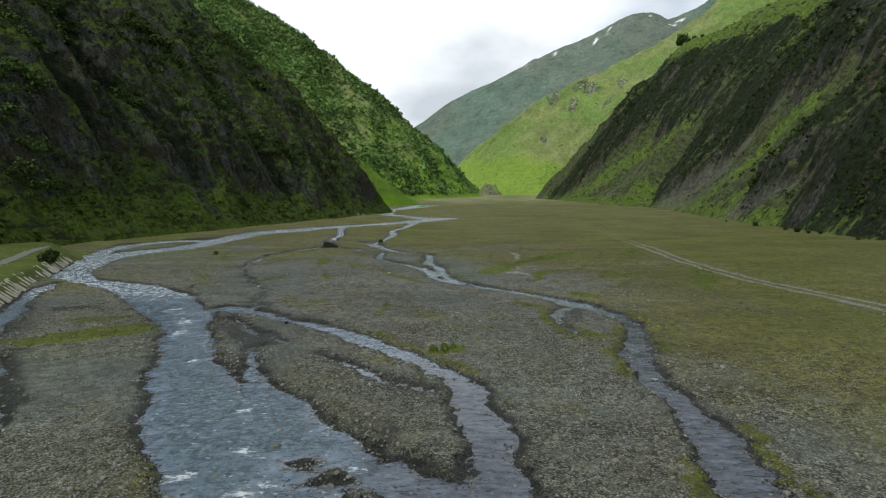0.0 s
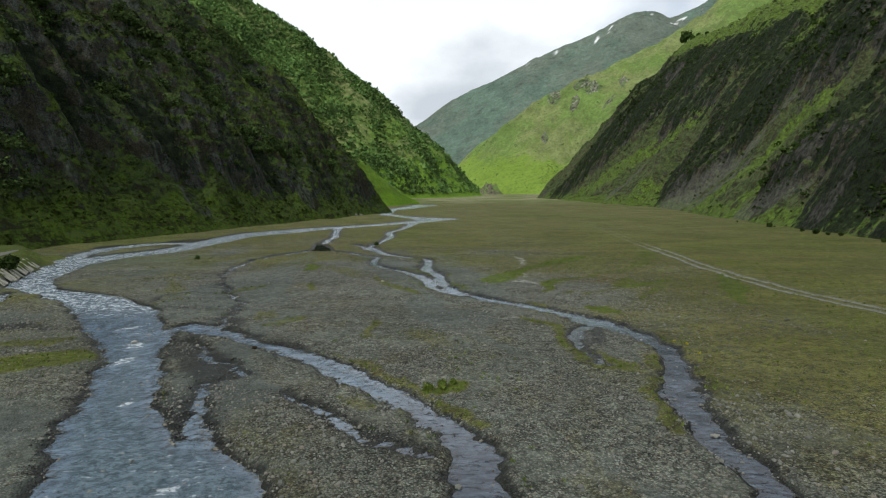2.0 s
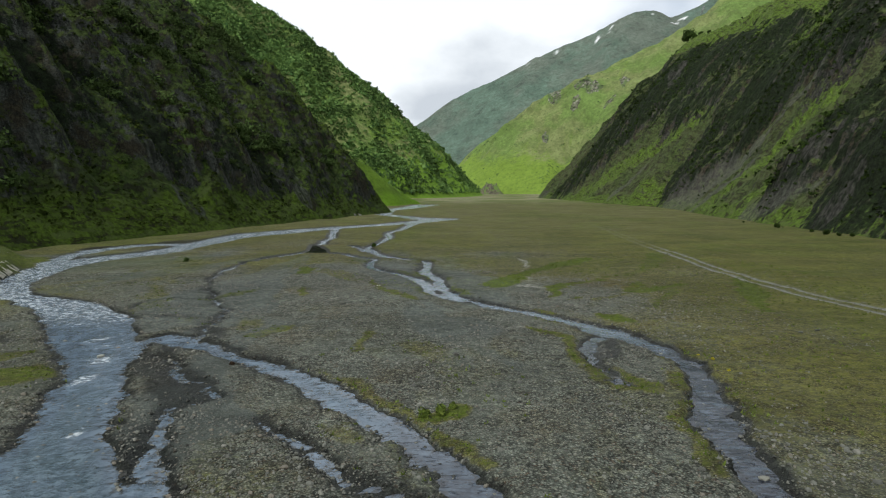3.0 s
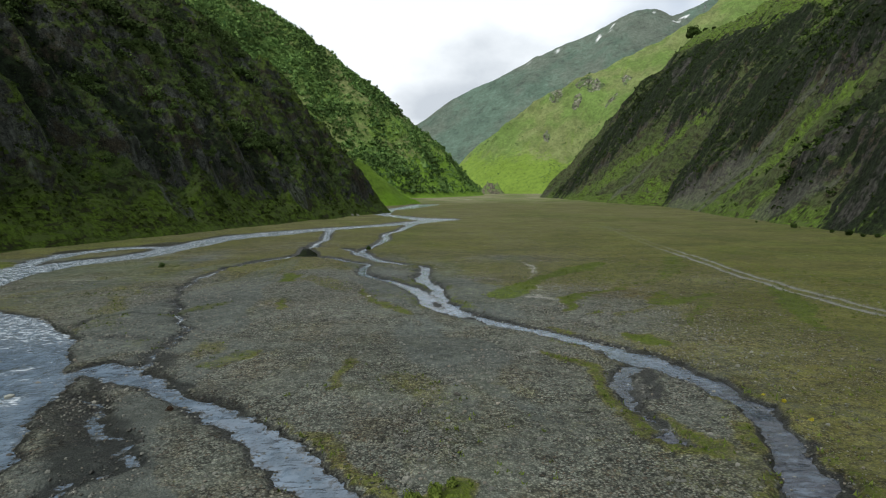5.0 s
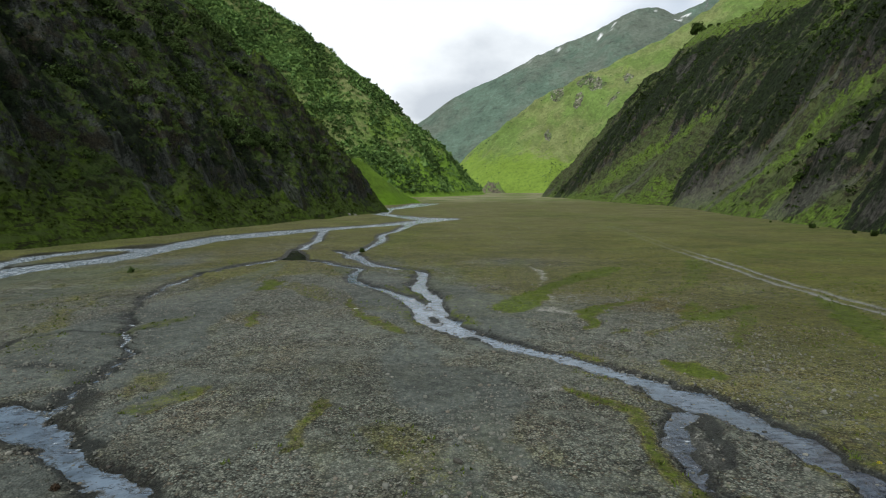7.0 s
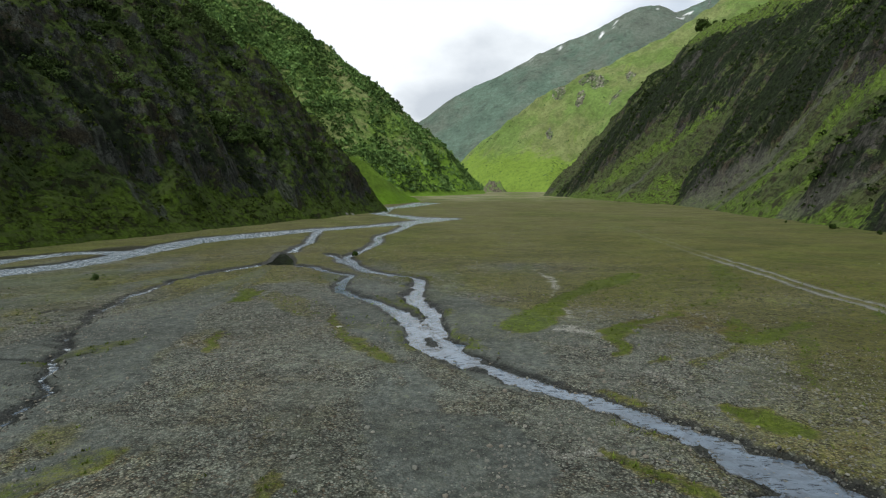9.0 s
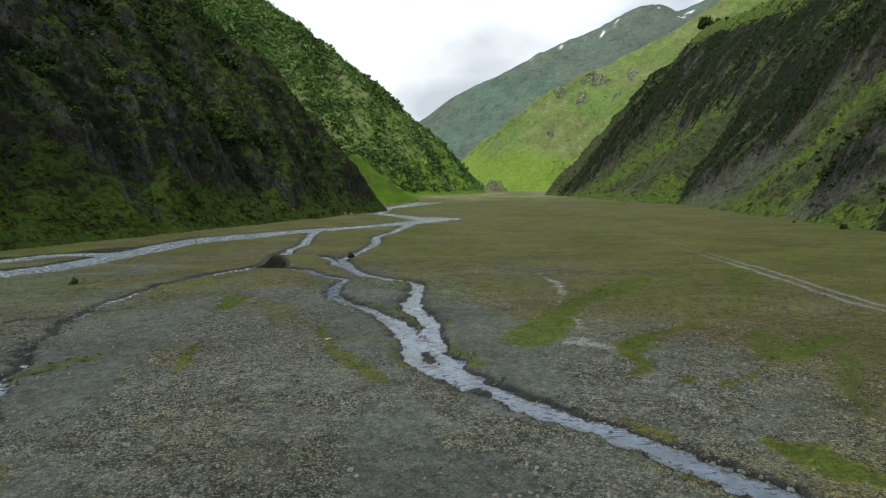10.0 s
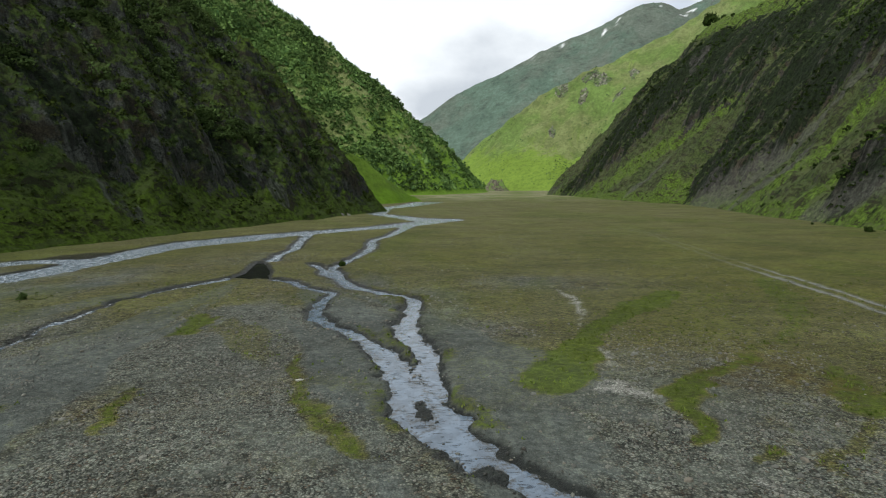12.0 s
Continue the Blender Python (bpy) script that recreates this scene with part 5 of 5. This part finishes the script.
p = pick(16000, (-150, -38), (100, 330), LEFT, left_rule)
scatter_plants("hillside_scrub", p, rng.gamma(6, 0.38, len(p)) + 1.6, SHRUBS, MAT_THICKET, "dark green scrub in the gullies of the rocky slope", "scrub")
p = pick(15000, (-150, -38), (85, 320), LEFT, lambda x, y, up, crag, s: np.where((up > 0.5) & (up < 110), 0.03 + 0.22 * smooth(fbm(x * 0.09, y * 0.09, 3, 811), 0.15, 0.5) * smooth(up, 75, 30), 0))
scatter_plants("slope_bushes", p, rng.gamma(3, 0.24, len(p)) + 0.35, DOTS, MAT_SHRUB, "small dark bushes dotted over rough grass", "bush")
TUSSOCKS = [leaf_cluster(np.random.default_rng(s), 9, 0.26, 3, 0.55) for s in range(60, 66)]
p = pick(30000, (-125, -36), (105, 312), LEFT, lambda x, y, up, crag, s: np.where((up > 1) & (up < 75), 0.25 + 0.6 * smooth(fbm(x * 0.12, y * 0.12, 4, 815), -0.1, 0.4), 0))
scatter_plants("slope_tussocks", p, rng.gamma(3, 0.16, len(p)) + 0.3, TUSSOCKS, MAT_TUSSOCK, "coarse olive grass tussocks over the rocky slope", "grass")


# scrub on the crags of the right slope
def right_rule(x, y, up, crag, s):
    return np.where(up > 2, np.clip(crag * 1.1 * smooth(fbm(x * 0.06, y * 0.06, 3, 821), -0.3, 0.4), 0, 1) + 0.04, 0) * (up < 150)


p = pick(32000, (95, 260), (110, 655), RIGHT, right_rule)
scatter_plants("crag_scrub", p, rng.gamma(4, 0.30, len(p)) + 0.5, DOTS, MAT_SHRUB, "dark scrub clinging to the crags of the slope", "scrub")


# trees over the far hill
def wood_rule(x, y, up, crag, s):
    return np.where(up > 4, 0.18 + 0.70 * smooth(fbm(x * 0.030, y * 0.030, 5, 831, 0.65) + 0.004 * (up - 70), -0.25, 0.30), 0)


p = pick(50000, (-330, 60), (500, 935), WOOD, wood_rule)
scatter_plants("hill_trees", p, rng.gamma(4, 0.62, len(p)) + 1.6, TREES_FAR, MAT_WOODLEAF, "deciduous trees scattered densely over the green hill", "trees")
p = pick(9000, (20, 420), (1000, 1260), MEADOW, lambda x, y, up, crag, s: np.where(up > 3, smooth(fbm(x * 0.016, y * 0.016, 5, 841, 0.65), 0.15, 0.6) * 0.6 + 0.03, 0))
scatter_plants("meadow_bushes", p, rng.gamma(3, 0.5, len(p)) + 1.0, DOTS, MAT_MEADOWBUSH, "small bushes scattered on the sunlit meadow slope", "bush")


# single bushes and the tree on the ridge
def plant(name, x, y, z, width, seed, label, category, trunk=0.0, material=MAT_SHRUB, group=""):
    r = np.random.default_rng(seed)
    base = new(name)
    base.location = (x, y, z)
    q = (leaf_cluster(r, 900, 0.075, 12, 0.95) * (0.85, 0.85, 1.0)).reshape(-1, 3) * width
    q[:, 2] += trunk
    mesh_object("crown", q, np.arange(len(q)).reshape(-1, 4), material, base, shade_smooth=False)
    bm = bmesh.new()
    for k in range(5):
        lean = Vector((r.normal(0, 0.25), r.normal(0, 0.25), 1)).normalized()
        if k == 0:
            lean = Vector((0.06, 0.03, 1)).normalized()
        length = (trunk + 0.35 * width) * (1 if k == 0 else 0.8)
        m = Vector((0, 0, 1)).rotation_difference(lean).to_matrix().to_4x4() @ Matrix.Translation((0, 0, length / 2))
        bmesh.ops.create_cone(bm, segments=7, radius1=0.035 * width, radius2=0.010 * width, depth=length, matrix=m, cap_ends=True)
    me = bpy.data.meshes.new("trunk")
    bm.to_mesh(me)
    bm.free()
    me.materials.append(MAT_BARK)
    new("trunk", me).parent = base
    return tagged(base, label, category, group)


def on_ground(x, y):
    return float(ground_fields(np.array([float(x)]), np.array([float(y)]))[0][0])


plant("bush", -53.6, 77.6, on_ground(-53.6, 77.6) - 0.1, 2.3, 1, "rounded dark green bush on the bank above the river", "bush")
plant("bush", -39.6, 98.4, on_ground(-39.6, 98.4) - 0.1, 0.9, 2, "low dark green bush growing alone on the gravel", "bush", material=MAT_THICKET)
plant("bush", -14.6, 121.5, on_ground(-16.9, 124.5) - 0.1, 0.9, 3, "small bush beside the stream", "bush")
tx, ty = 206.0, 547.0
plant("tree", tx, ty, float(sample(RIGHT, np.array([tx]), np.array([ty]))[0]) - 0.8, 11.0, 4, "lone dark broad tree on the edge of the ridge", "tree", 4.5)
for k, (bx, by, bw) in enumerate([(211, 542, 6), (215, 539, 4.5), (220, 535, 3.5)]):
    plant("bush", bx, by, float(sample(RIGHT, np.array([bx * 1.0]), np.array([by * 1.0]))[0]) - 0.5, bw, 10 + k, "dark bush beside the lone tree on the ridge", "bush", group="bushes on the ridge")
for k in range(13):
    by = 126 + 60 * (k / 13) ** 1.3 + float(rng.uniform(-6, 6)) + (40 if k % 5 == 4 else 0)
    bx = float(np.interp(by, [122, 158, 208, 342], [92, 92, 97, 118])) - float(rng.uniform(0.5, 4.0))
    plant("bush", bx, by, on_ground(bx, by) - 0.15, float(0.6 + 1.2 * rng.uniform(0, 1) ** 2), 30 + k, "low dark green bush along the foot of the slope", "bush", group="bushes along the slope foot")


# ---------------------------------------------------------------- the revetment of concrete slabs on the river bank
def slab_bmesh(length, width, thick, seed):
    r = np.random.default_rng(seed)
    bm = bmesh.new()
    bmesh.ops.create_cube(bm, size=1.0, matrix=Matrix.Diagonal((width, length, thick, 1)))
    bmesh.ops.bevel(bm, geom=bm.edges[:], offset=0.02, segments=1, affect="EDGES")
    for v in bm.verts:
        v.co += Vector(r.normal(0, 0.012, 3))
    return bm


def concrete_material():
    n = Nodes("weathered_concrete")
    col = n.mix(n.noise(1.6, 7, 0.7), (0.24, 0.24, 0.20), (0.46, 0.45, 0.38))
    col = n.mix(n.step(n.noise(0.8, 6, 0.7), 0.52, 0.66, 0, 0.8), col, (0.065, 0.075, 0.025))
    return n.done(col, 0.9, n.bump(n.noise(14.0, 5), 0.4, 0.02), 0.25)


MAT_CONCRETE = concrete_material()


def build_revetment():
    base = new("revetment")
    base.location = (-46.5, 64.0, 0)
    tagged(base, "sloping bank revetment of weathered pale concrete slabs with grass between", "revetment")
    meshes = []
    for k in range(5):
        bm = slab_bmesh(2.2 - 0.12 * k, 0.46, 0.20, k)
        me = bpy.data.meshes.new("slab")
        bm.to_mesh(me)
        bm.free()
        me.materials.append(MAT_CONCRETE)
        meshes.append(me)
    run, n = 0.0, 0
    for a, b in zip(BANK_LINE[:4], BANK_LINE[1:5]):
        d = Vector((b[0] - a[0], b[1] - a[1], 0))
        length = d.length
        d.normalize()
        inward = Vector((-d.y, d.x, 0))
        up = (inward * 1.5 + Vector((0, 0, 1.3))).normalized()
        t = 0.0
        while t < length:
            at = Vector((a[0], a[1], 0)) + d * t + inward * 0.80 + Vector((0, 0, 0.68))
            if at.y > 40 and n % 4 != 3:
                s = new("slab", meshes[n % 5])
                m = Matrix((d, up, d.cross(up))).transposed().to_4x4()
                m.translation = at - Vector(base.location) + d.cross(up) * 0.06 * math.sin(n * 2.3)
                s.parent = base
                s.matrix_basis = m
            n += 1
            t += 0.86 + 0.22 * math.sin(n * 1.7)


build_revetment()


def build_road():
    """The gravel road on the terrace, laid over the turf."""
    t = np.linspace(0, 1, 60)
    cx = np.interp(t, [0, 0.45, 0.75, 1], [-44, -60.5, -66.5, -68.5])
    cy = np.interp(t, [0, 0.45, 0.75, 1], [44, 80.5, 93, 99])
    w = np.interp(t, [0, 0.75, 1], [1.2, 1.15, 0.5])
    rows = []
    for off in (-1, -0.5, 0, 0.5, 1):
        x, y = cx + off * w * 0.9, cy - off * w * 0.45
        z = ground_fields(x, y)[0]
        rows.append(np.stack([x, y, z + 0.07 - 0.03 * abs(off)], -1))
    v = np.stack(rows, 1).reshape(-1, 3)
    n = Nodes("road_gravel")
    mat = n.done(n.mix(n.noise(1.8, 7, 0.7), (0.085, 0.09, 0.083), (0.16, 0.162, 0.15)), 0.95, n.bump(n.noise(9, 5), 0.4, 0.03), 0.2)
    tagged(mesh_object("road", v, grid_faces(5, 60), mat), "narrow grey gravel road on the grassy terrace", "road", kind="structure")


build_road()


# ---------------------------------------------------------------- stones
def stone_shape(seed):
    r = np.random.default_rng(seed)
    bm = bmesh.new()
    bmesh.ops.create_icosphere(bm, subdivisions=1, radius=0.5)
    stretch = np.array([r.uniform(0.8, 1.25), r.uniform(0.6, 0.95), r.uniform(0.38, 0.62)])
    for v in bm.verts:
        v.co = Vector(np.array(v.co) * stretch * (1 + r.normal(0, 0.10)))
    me = bpy.data.meshes.new("stone")
    bm.to_mesh(me)
    bm.free()
    me.materials.append(MAT_STONE)
    return me


STONES = [stone_shape(s) for s in range(8)]
ARRAYS = []
for me in STONES:
    v = np.empty(len(me.vertices) * 3)
    me.vertices.foreach_get("co", v)
    f = np.empty(len(me.polygons) * 3, int)
    me.polygons.foreach_get("vertices", f)
    ARRAYS.append((v.reshape(-1, 3), f.reshape(-1, 3)))


def low_stone(seed):
    """The part of a stone that shows above the gravel, in ten to fifteen faces, for the many."""
    r = np.random.default_rng(seed)
    a = np.arange(5) * 2 * math.pi / 5
    rim = np.stack([np.cos(a), np.sin(a), -0.25 + 0 * a], -1) * 0.5
    mid = np.stack([0.85 * np.cos(a + 0.6), 0.85 * np.sin(a + 0.6), 0.45 + 0 * a], -1) * 0.5
    v = np.concatenate([rim, mid, [(0.05, 0.03, 0.42)]]) * (r.uniform(0.8, 1.3), r.uniform(0.6, 1.0), r.uniform(0.6, 1.1)) * (1 + r.normal(0, 0.11, (11, 1)))
    f = [(k, (k + 1) % 5, 5 + k) for k in range(5)] + [((k + 1) % 5, 5 + (k + 1) % 5, 5 + k) for k in range(5)] + [(5 + k, 5 + (k + 1) % 5, 10) for k in range(5)]
    return v, np.array(f)


LOW = [low_stone(s) for s in range(12)]


def scatter_stones(count, xr, yr, smallest, mean, name, rule, label, material):
    x, y = rng.uniform(*xr, count), yr[0] + (yr[1] - yr[0]) * rng.uniform(0, 1, count) ** 1.35
    inview = np.abs(x) < 0.82 * (y + 6)
    x, y = x[inview], y[inview]
    z, sd, grass, lush, wet, sand, rut, silt, rust = ground_fields(x, y)
    ok = rule(x, y, sd, grass, lush) > rng.uniform(0, 1, len(x))
    x, y, z = x[ok], y[ok], z[ok]
    size = smallest + rng.exponential(mean, len(x))
    z = np.where(sd[ok] < 0, np.maximum(z, floor_level(y) - WATER_DROP - 0.04), z)
    size = np.minimum(size, 0.30) * (1 - 0.35 * smooth(grass[ok], 0.35, 0.60))
    turn = rng.uniform(0, 6.28, len(x))
    vs, fs, base = [], [], 0
    for k, (v, f) in enumerate(LOW):
        m = np.arange(len(x)) % len(LOW) == k
        c, s = np.cos(turn[m])[:, None], np.sin(turn[m])[:, None]
        w = np.stack([c * v[None, :, 0] - s * v[None, :, 1], s * v[None, :, 0] + c * v[None, :, 1], np.broadcast_to(v[None, :, 2], (m.sum(), len(v)))], -1)
        w = w * size[m][:, None, None] + np.stack([x[m], y[m], z[m] + 0.08 * size[m]], -1)[:, None, :]
        n = m.sum()
        fs.append((f[None] + (np.arange(n) * len(v))[:, None, None] + base).reshape(-1, 3))
        vs.append(w.reshape(-1, 3))
        base += n * len(v)
    ob = mesh_object(name, np.concatenate(vs), np.concatenate(fs), material, shade_smooth=False)
    return tagged(ob, label, "stones", kind="stuff")


def bed_rule(x, y, sd, grass, lush):
    patch = 0.12 + 0.88 * smooth(fbm(x * 0.16, y * 0.12, 5, 901, 0.6), -0.15, 0.40)
    return np.where(sd > -0.15, patch * (1 - 0.75 * grass) * (1 - 0.9 * lush), 0.10)


def edge_rule(x, y, sd, grass, lush):
    return np.where((sd > -0.45) & (sd < 0.7), 0.9, np.where((sd < 0) & (sd > -1.6), np.where(x > -8, 0.26, 0.10), 0))


scatter_stones(230000, (-62, 62), (15, 90), 0.050, 0.040, "gravel_stones", bed_rule, "grey and brown river stones strewn over the gravel", MAT_STONE)
scatter_stones(110000, (-45, 30), (15, 100), 0.045, 0.030, "bank_stones", edge_rule, "dark wet stones along the water's edge", MAT_WETSTONE)


def plain_rule(x, y, sd, grass, lush):
    return np.where(sd > 0.2, (0.15 + 0.85 * smooth(fbm(x * 0.07, y * 0.05, 5, 903, 0.6), -0.2, 0.5)) * (1 - 0.7 * lush) * smooth(y, 70, 100), 0)


scatter_stones(42000, (-70, 105), (60, 190), 0.08, 0.05, "plain_stones", plain_rule, "scattered stones over the thin turf of the valley floor", MAT_STONE)


def grass_tufts(count):
    x, y = rng.uniform(-45, 45, count), 17 + 93 * rng.uniform(0, 1, count) ** 1.3
    keep = np.abs(x) < 0.82 * (y + 6)
    x, y = x[keep], y[keep]
    z, sd, grass, lush, wet, sand, rut, silt, rust = ground_fields(x, y)
    ok = (np.maximum(lush * 0.4, (grass - 0.35) * 0.3) * (sd > 0.15)) > rng.uniform(0, 1, len(x))
    x, y, z = x[ok], y[ok], z[ok]
    n = len(x)
    tri = []
    for k in range(4):
        a = rng.uniform(0, 6.28, n)
        h = rng.uniform(0.05, 0.17, n)
        w = rng.uniform(0.03, 0.07, n)
        px, py = x + rng.normal(0, 0.07, n), y + rng.normal(0, 0.07, n)
        lean = rng.normal(0, 0.06, (2, n))
        tri.append(np.stack([np.stack([px - w * np.cos(a), py - w * np.sin(a), z - 0.02], -1), np.stack([px + w * np.cos(a), py + w * np.sin(a), z - 0.02], -1), np.stack([px + lean[0], py + lean[1], z + h], -1)], 1))
    v = np.concatenate(tri).reshape(-1, 3)
    ob = mesh_object("grass_tufts", v, np.arange(len(v)).reshape(-1, 3), MAT_BLADE, shade_smooth=False)
    tagged(ob, "short green grass growing in damp patches of the gravel", "grass", kind="stuff")


grass_tufts(60000)

# boulders fallen at the foot of the rocky spur
for k in range(16):
    t = k / 15
    bx, by = -49.0 + 9 * t + float(rng.normal(0, 1.2)), 234 + 32 * t + float(rng.normal(0, 3.0))
    size = float(rng.uniform(1.1, 2.4))
    b = new("boulder", STONES[k % 8])
    b.matrix_basis = pose(bx, by, on_ground(bx, by) + 0.12 * size, 0, 0, float(rng.uniform(0, 360))) @ Matrix.Diagonal((size, size, size * 1.3, 1))
    tagged(b, "pale fallen boulder at the foot of the rocky slope", "boulder", "boulders below the crag")

# single stones that stand out
def lone_stone(x, y, wide, tall, shape, material, label, turn=0.0):
    me = STONES[shape].copy()
    me.materials.clear()
    me.materials.append(material)
    ob = new("stone_block", me)
    floor = max(on_ground(x, y), -WATER_DROP)
    ob.matrix_basis = pose(x, y, floor + 0.18 * tall, 0, 0, turn) @ Matrix.Diagonal((wide, wide * 0.8, tall * 1.6, 1))
    return tagged(ob, label, "stone")


MAT_PALESTONE = stone_material("pale_stone", 1.9, 0.85)
lone_stone(11.4, 31.6, 0.46, 0.26, 1, MAT_STONE, "flat grey stone standing in the shallow stream", 12)
lone_stone(2.5, 45.9, 0.34, 0.20, 3, MAT_PALESTONE, "pale stone lying on the grey gravel", 70)
lone_stone(-7.9, 75.9, 0.42, 0.16, 4, MAT_PALESTONE, "pale flat stone on the gravel bar", 20)
lone_stone(0.6, 46.9, 0.42, 0.26, 5, MAT_WETSTONE, "dark stone lying alone on the gravel", 130)
lone_stone(26.9, 54.0, 0.45, 0.30, 0, MAT_WETSTONE, "dark stone on the thin turf of the plain", 10)
lone_stone(24.9, 52.7, 0.60, 0.26, 6, MAT_WETSTONE, "low dark stone on the thin turf of the plain", 40)
lone_stone(-21.6, 47.0, 0.50, 0.32, 7, MAT_PALESTONE, "pale stone at the edge of the river bank", 55)

MAT_DEADLEAF = leaf_material("dry_leaves", (0.040, 0.027, 0.018), (0.075, 0.052, 0.036))
MAT_YELLOW = leaf_material("yellow_blossom", (0.16, 0.17, 0.02), (0.42, 0.36, 0.03))
plant("dry_shrub", -12.6, 45.0, on_ground(-12.6, 45.0) - 0.12, 0.36, 71, "low dead brown shrub caught on the gravel bar", "shrub", material=MAT_DEADLEAF)
for k, (bx, by, bw) in enumerate([(15.9, 46.1, 0.24), (15.8, 43.8, 0.20), (15.4, 47.0, 0.16)]):
    plant("flowering_plant", bx, by, on_ground(bx, by) - 0.06, bw, 80 + k, "small yellow-flowering plant beside the stream", "plant", material=MAT_YELLOW, group="flowering plants by the stream")
for k, (bx, by, bw) in enumerate([(-0.9, 36.9, 0.55), (-0.2, 37.4, 0.65), (0.4, 38.2, 0.45)]):
    plant("green_shrub", bx, by, on_ground(bx, by) - 0.1, bw, 90 + k, "small fresh green shrub on the gravel bank", "shrub", material=MAT_BLADE, group="shrubs on the gravel bank")

# a dark rock that breaks the surface of the river
b = new("rock", STONES[2])
b.matrix_basis = pose(-6.7, 22.8, on_ground(-6.7, 22.8) + 0.28, 0, 0, 40) @ Matrix.Diagonal((0.5, 0.45, 0.7, 1))
tagged(b, "small dark rock breaking the surface of the river", "rock")

# the stones nearest to the way, each for itself
xs_, ys_ = rng.uniform(-15, 17, 1500), 18 + 32 * rng.uniform(0, 1, 1500) ** 1.2
zz_, sd_, gr_, lu_ = ground_fields(xs_, ys_)[:4]
n_ = 0
for x_, y_, z_, s_, g_ in zip(xs_, ys_, zz_, sd_, gr_):
    if s_ > 0.1 and g_ < 0.45 and abs(x_) < 0.8 * y_ and n_ < 300:
        size = 0.07 + float(rng.exponential(0.04))
        o = new("stone", STONES[n_ % 8])
        o.parent = ground
        o.matrix_basis = pose(x_, y_, z_ + 0.10 * size, 0, 0, float(rng.uniform(0, 360))) @ Matrix.Diagonal((size, size, size, 1))
        n_ += 1


# a pale rocky bluff where the far meadow meets the valley floor
def build_bluff():
    xs, ys = np.linspace(-26, 26, 70), np.linspace(-16, 16, 44)
    X, Y = np.meshgrid(xs, ys)
    hump = smooth(1 - np.hypot(X / 25, Y / 15), 0, 0.7)
    Z = 24 * hump * (0.55 + 0.6 * ridged(X * 0.07 + 3, Y * 0.05, 4, 951)) + 2.5 * hump * fbm(X * 0.25, Y * 0.25, 4, 955) - 1.0
    n = Nodes("pale_bluff")
    rockc = n.mix(n.step(n.noise(0.35, 8, 0.75), 0.38, 0.62), (0.05, 0.05, 0.038), (0.17, 0.15, 0.11))
    mat = n.done(n.mix(n.step(n.noise(0.12, 8, 0.75), 0.48, 0.58), rockc, (0.13, 0.21, 0.05)), 0.95, n.bump(n.noise(0.5, 7), 0.8, 0.8), 0.15)
    ob = mesh_object("rock_outcrop", np.stack([X.ravel(), Y.ravel(), Z.ravel()], -1), grid_faces(70, 44), mat)
    ob.location = (63, 1010, float(floor_level(1010)))
    tagged(ob, "pale crumbling rock outcrop at the foot of the green meadow slope", "outcrop")


build_bluff()
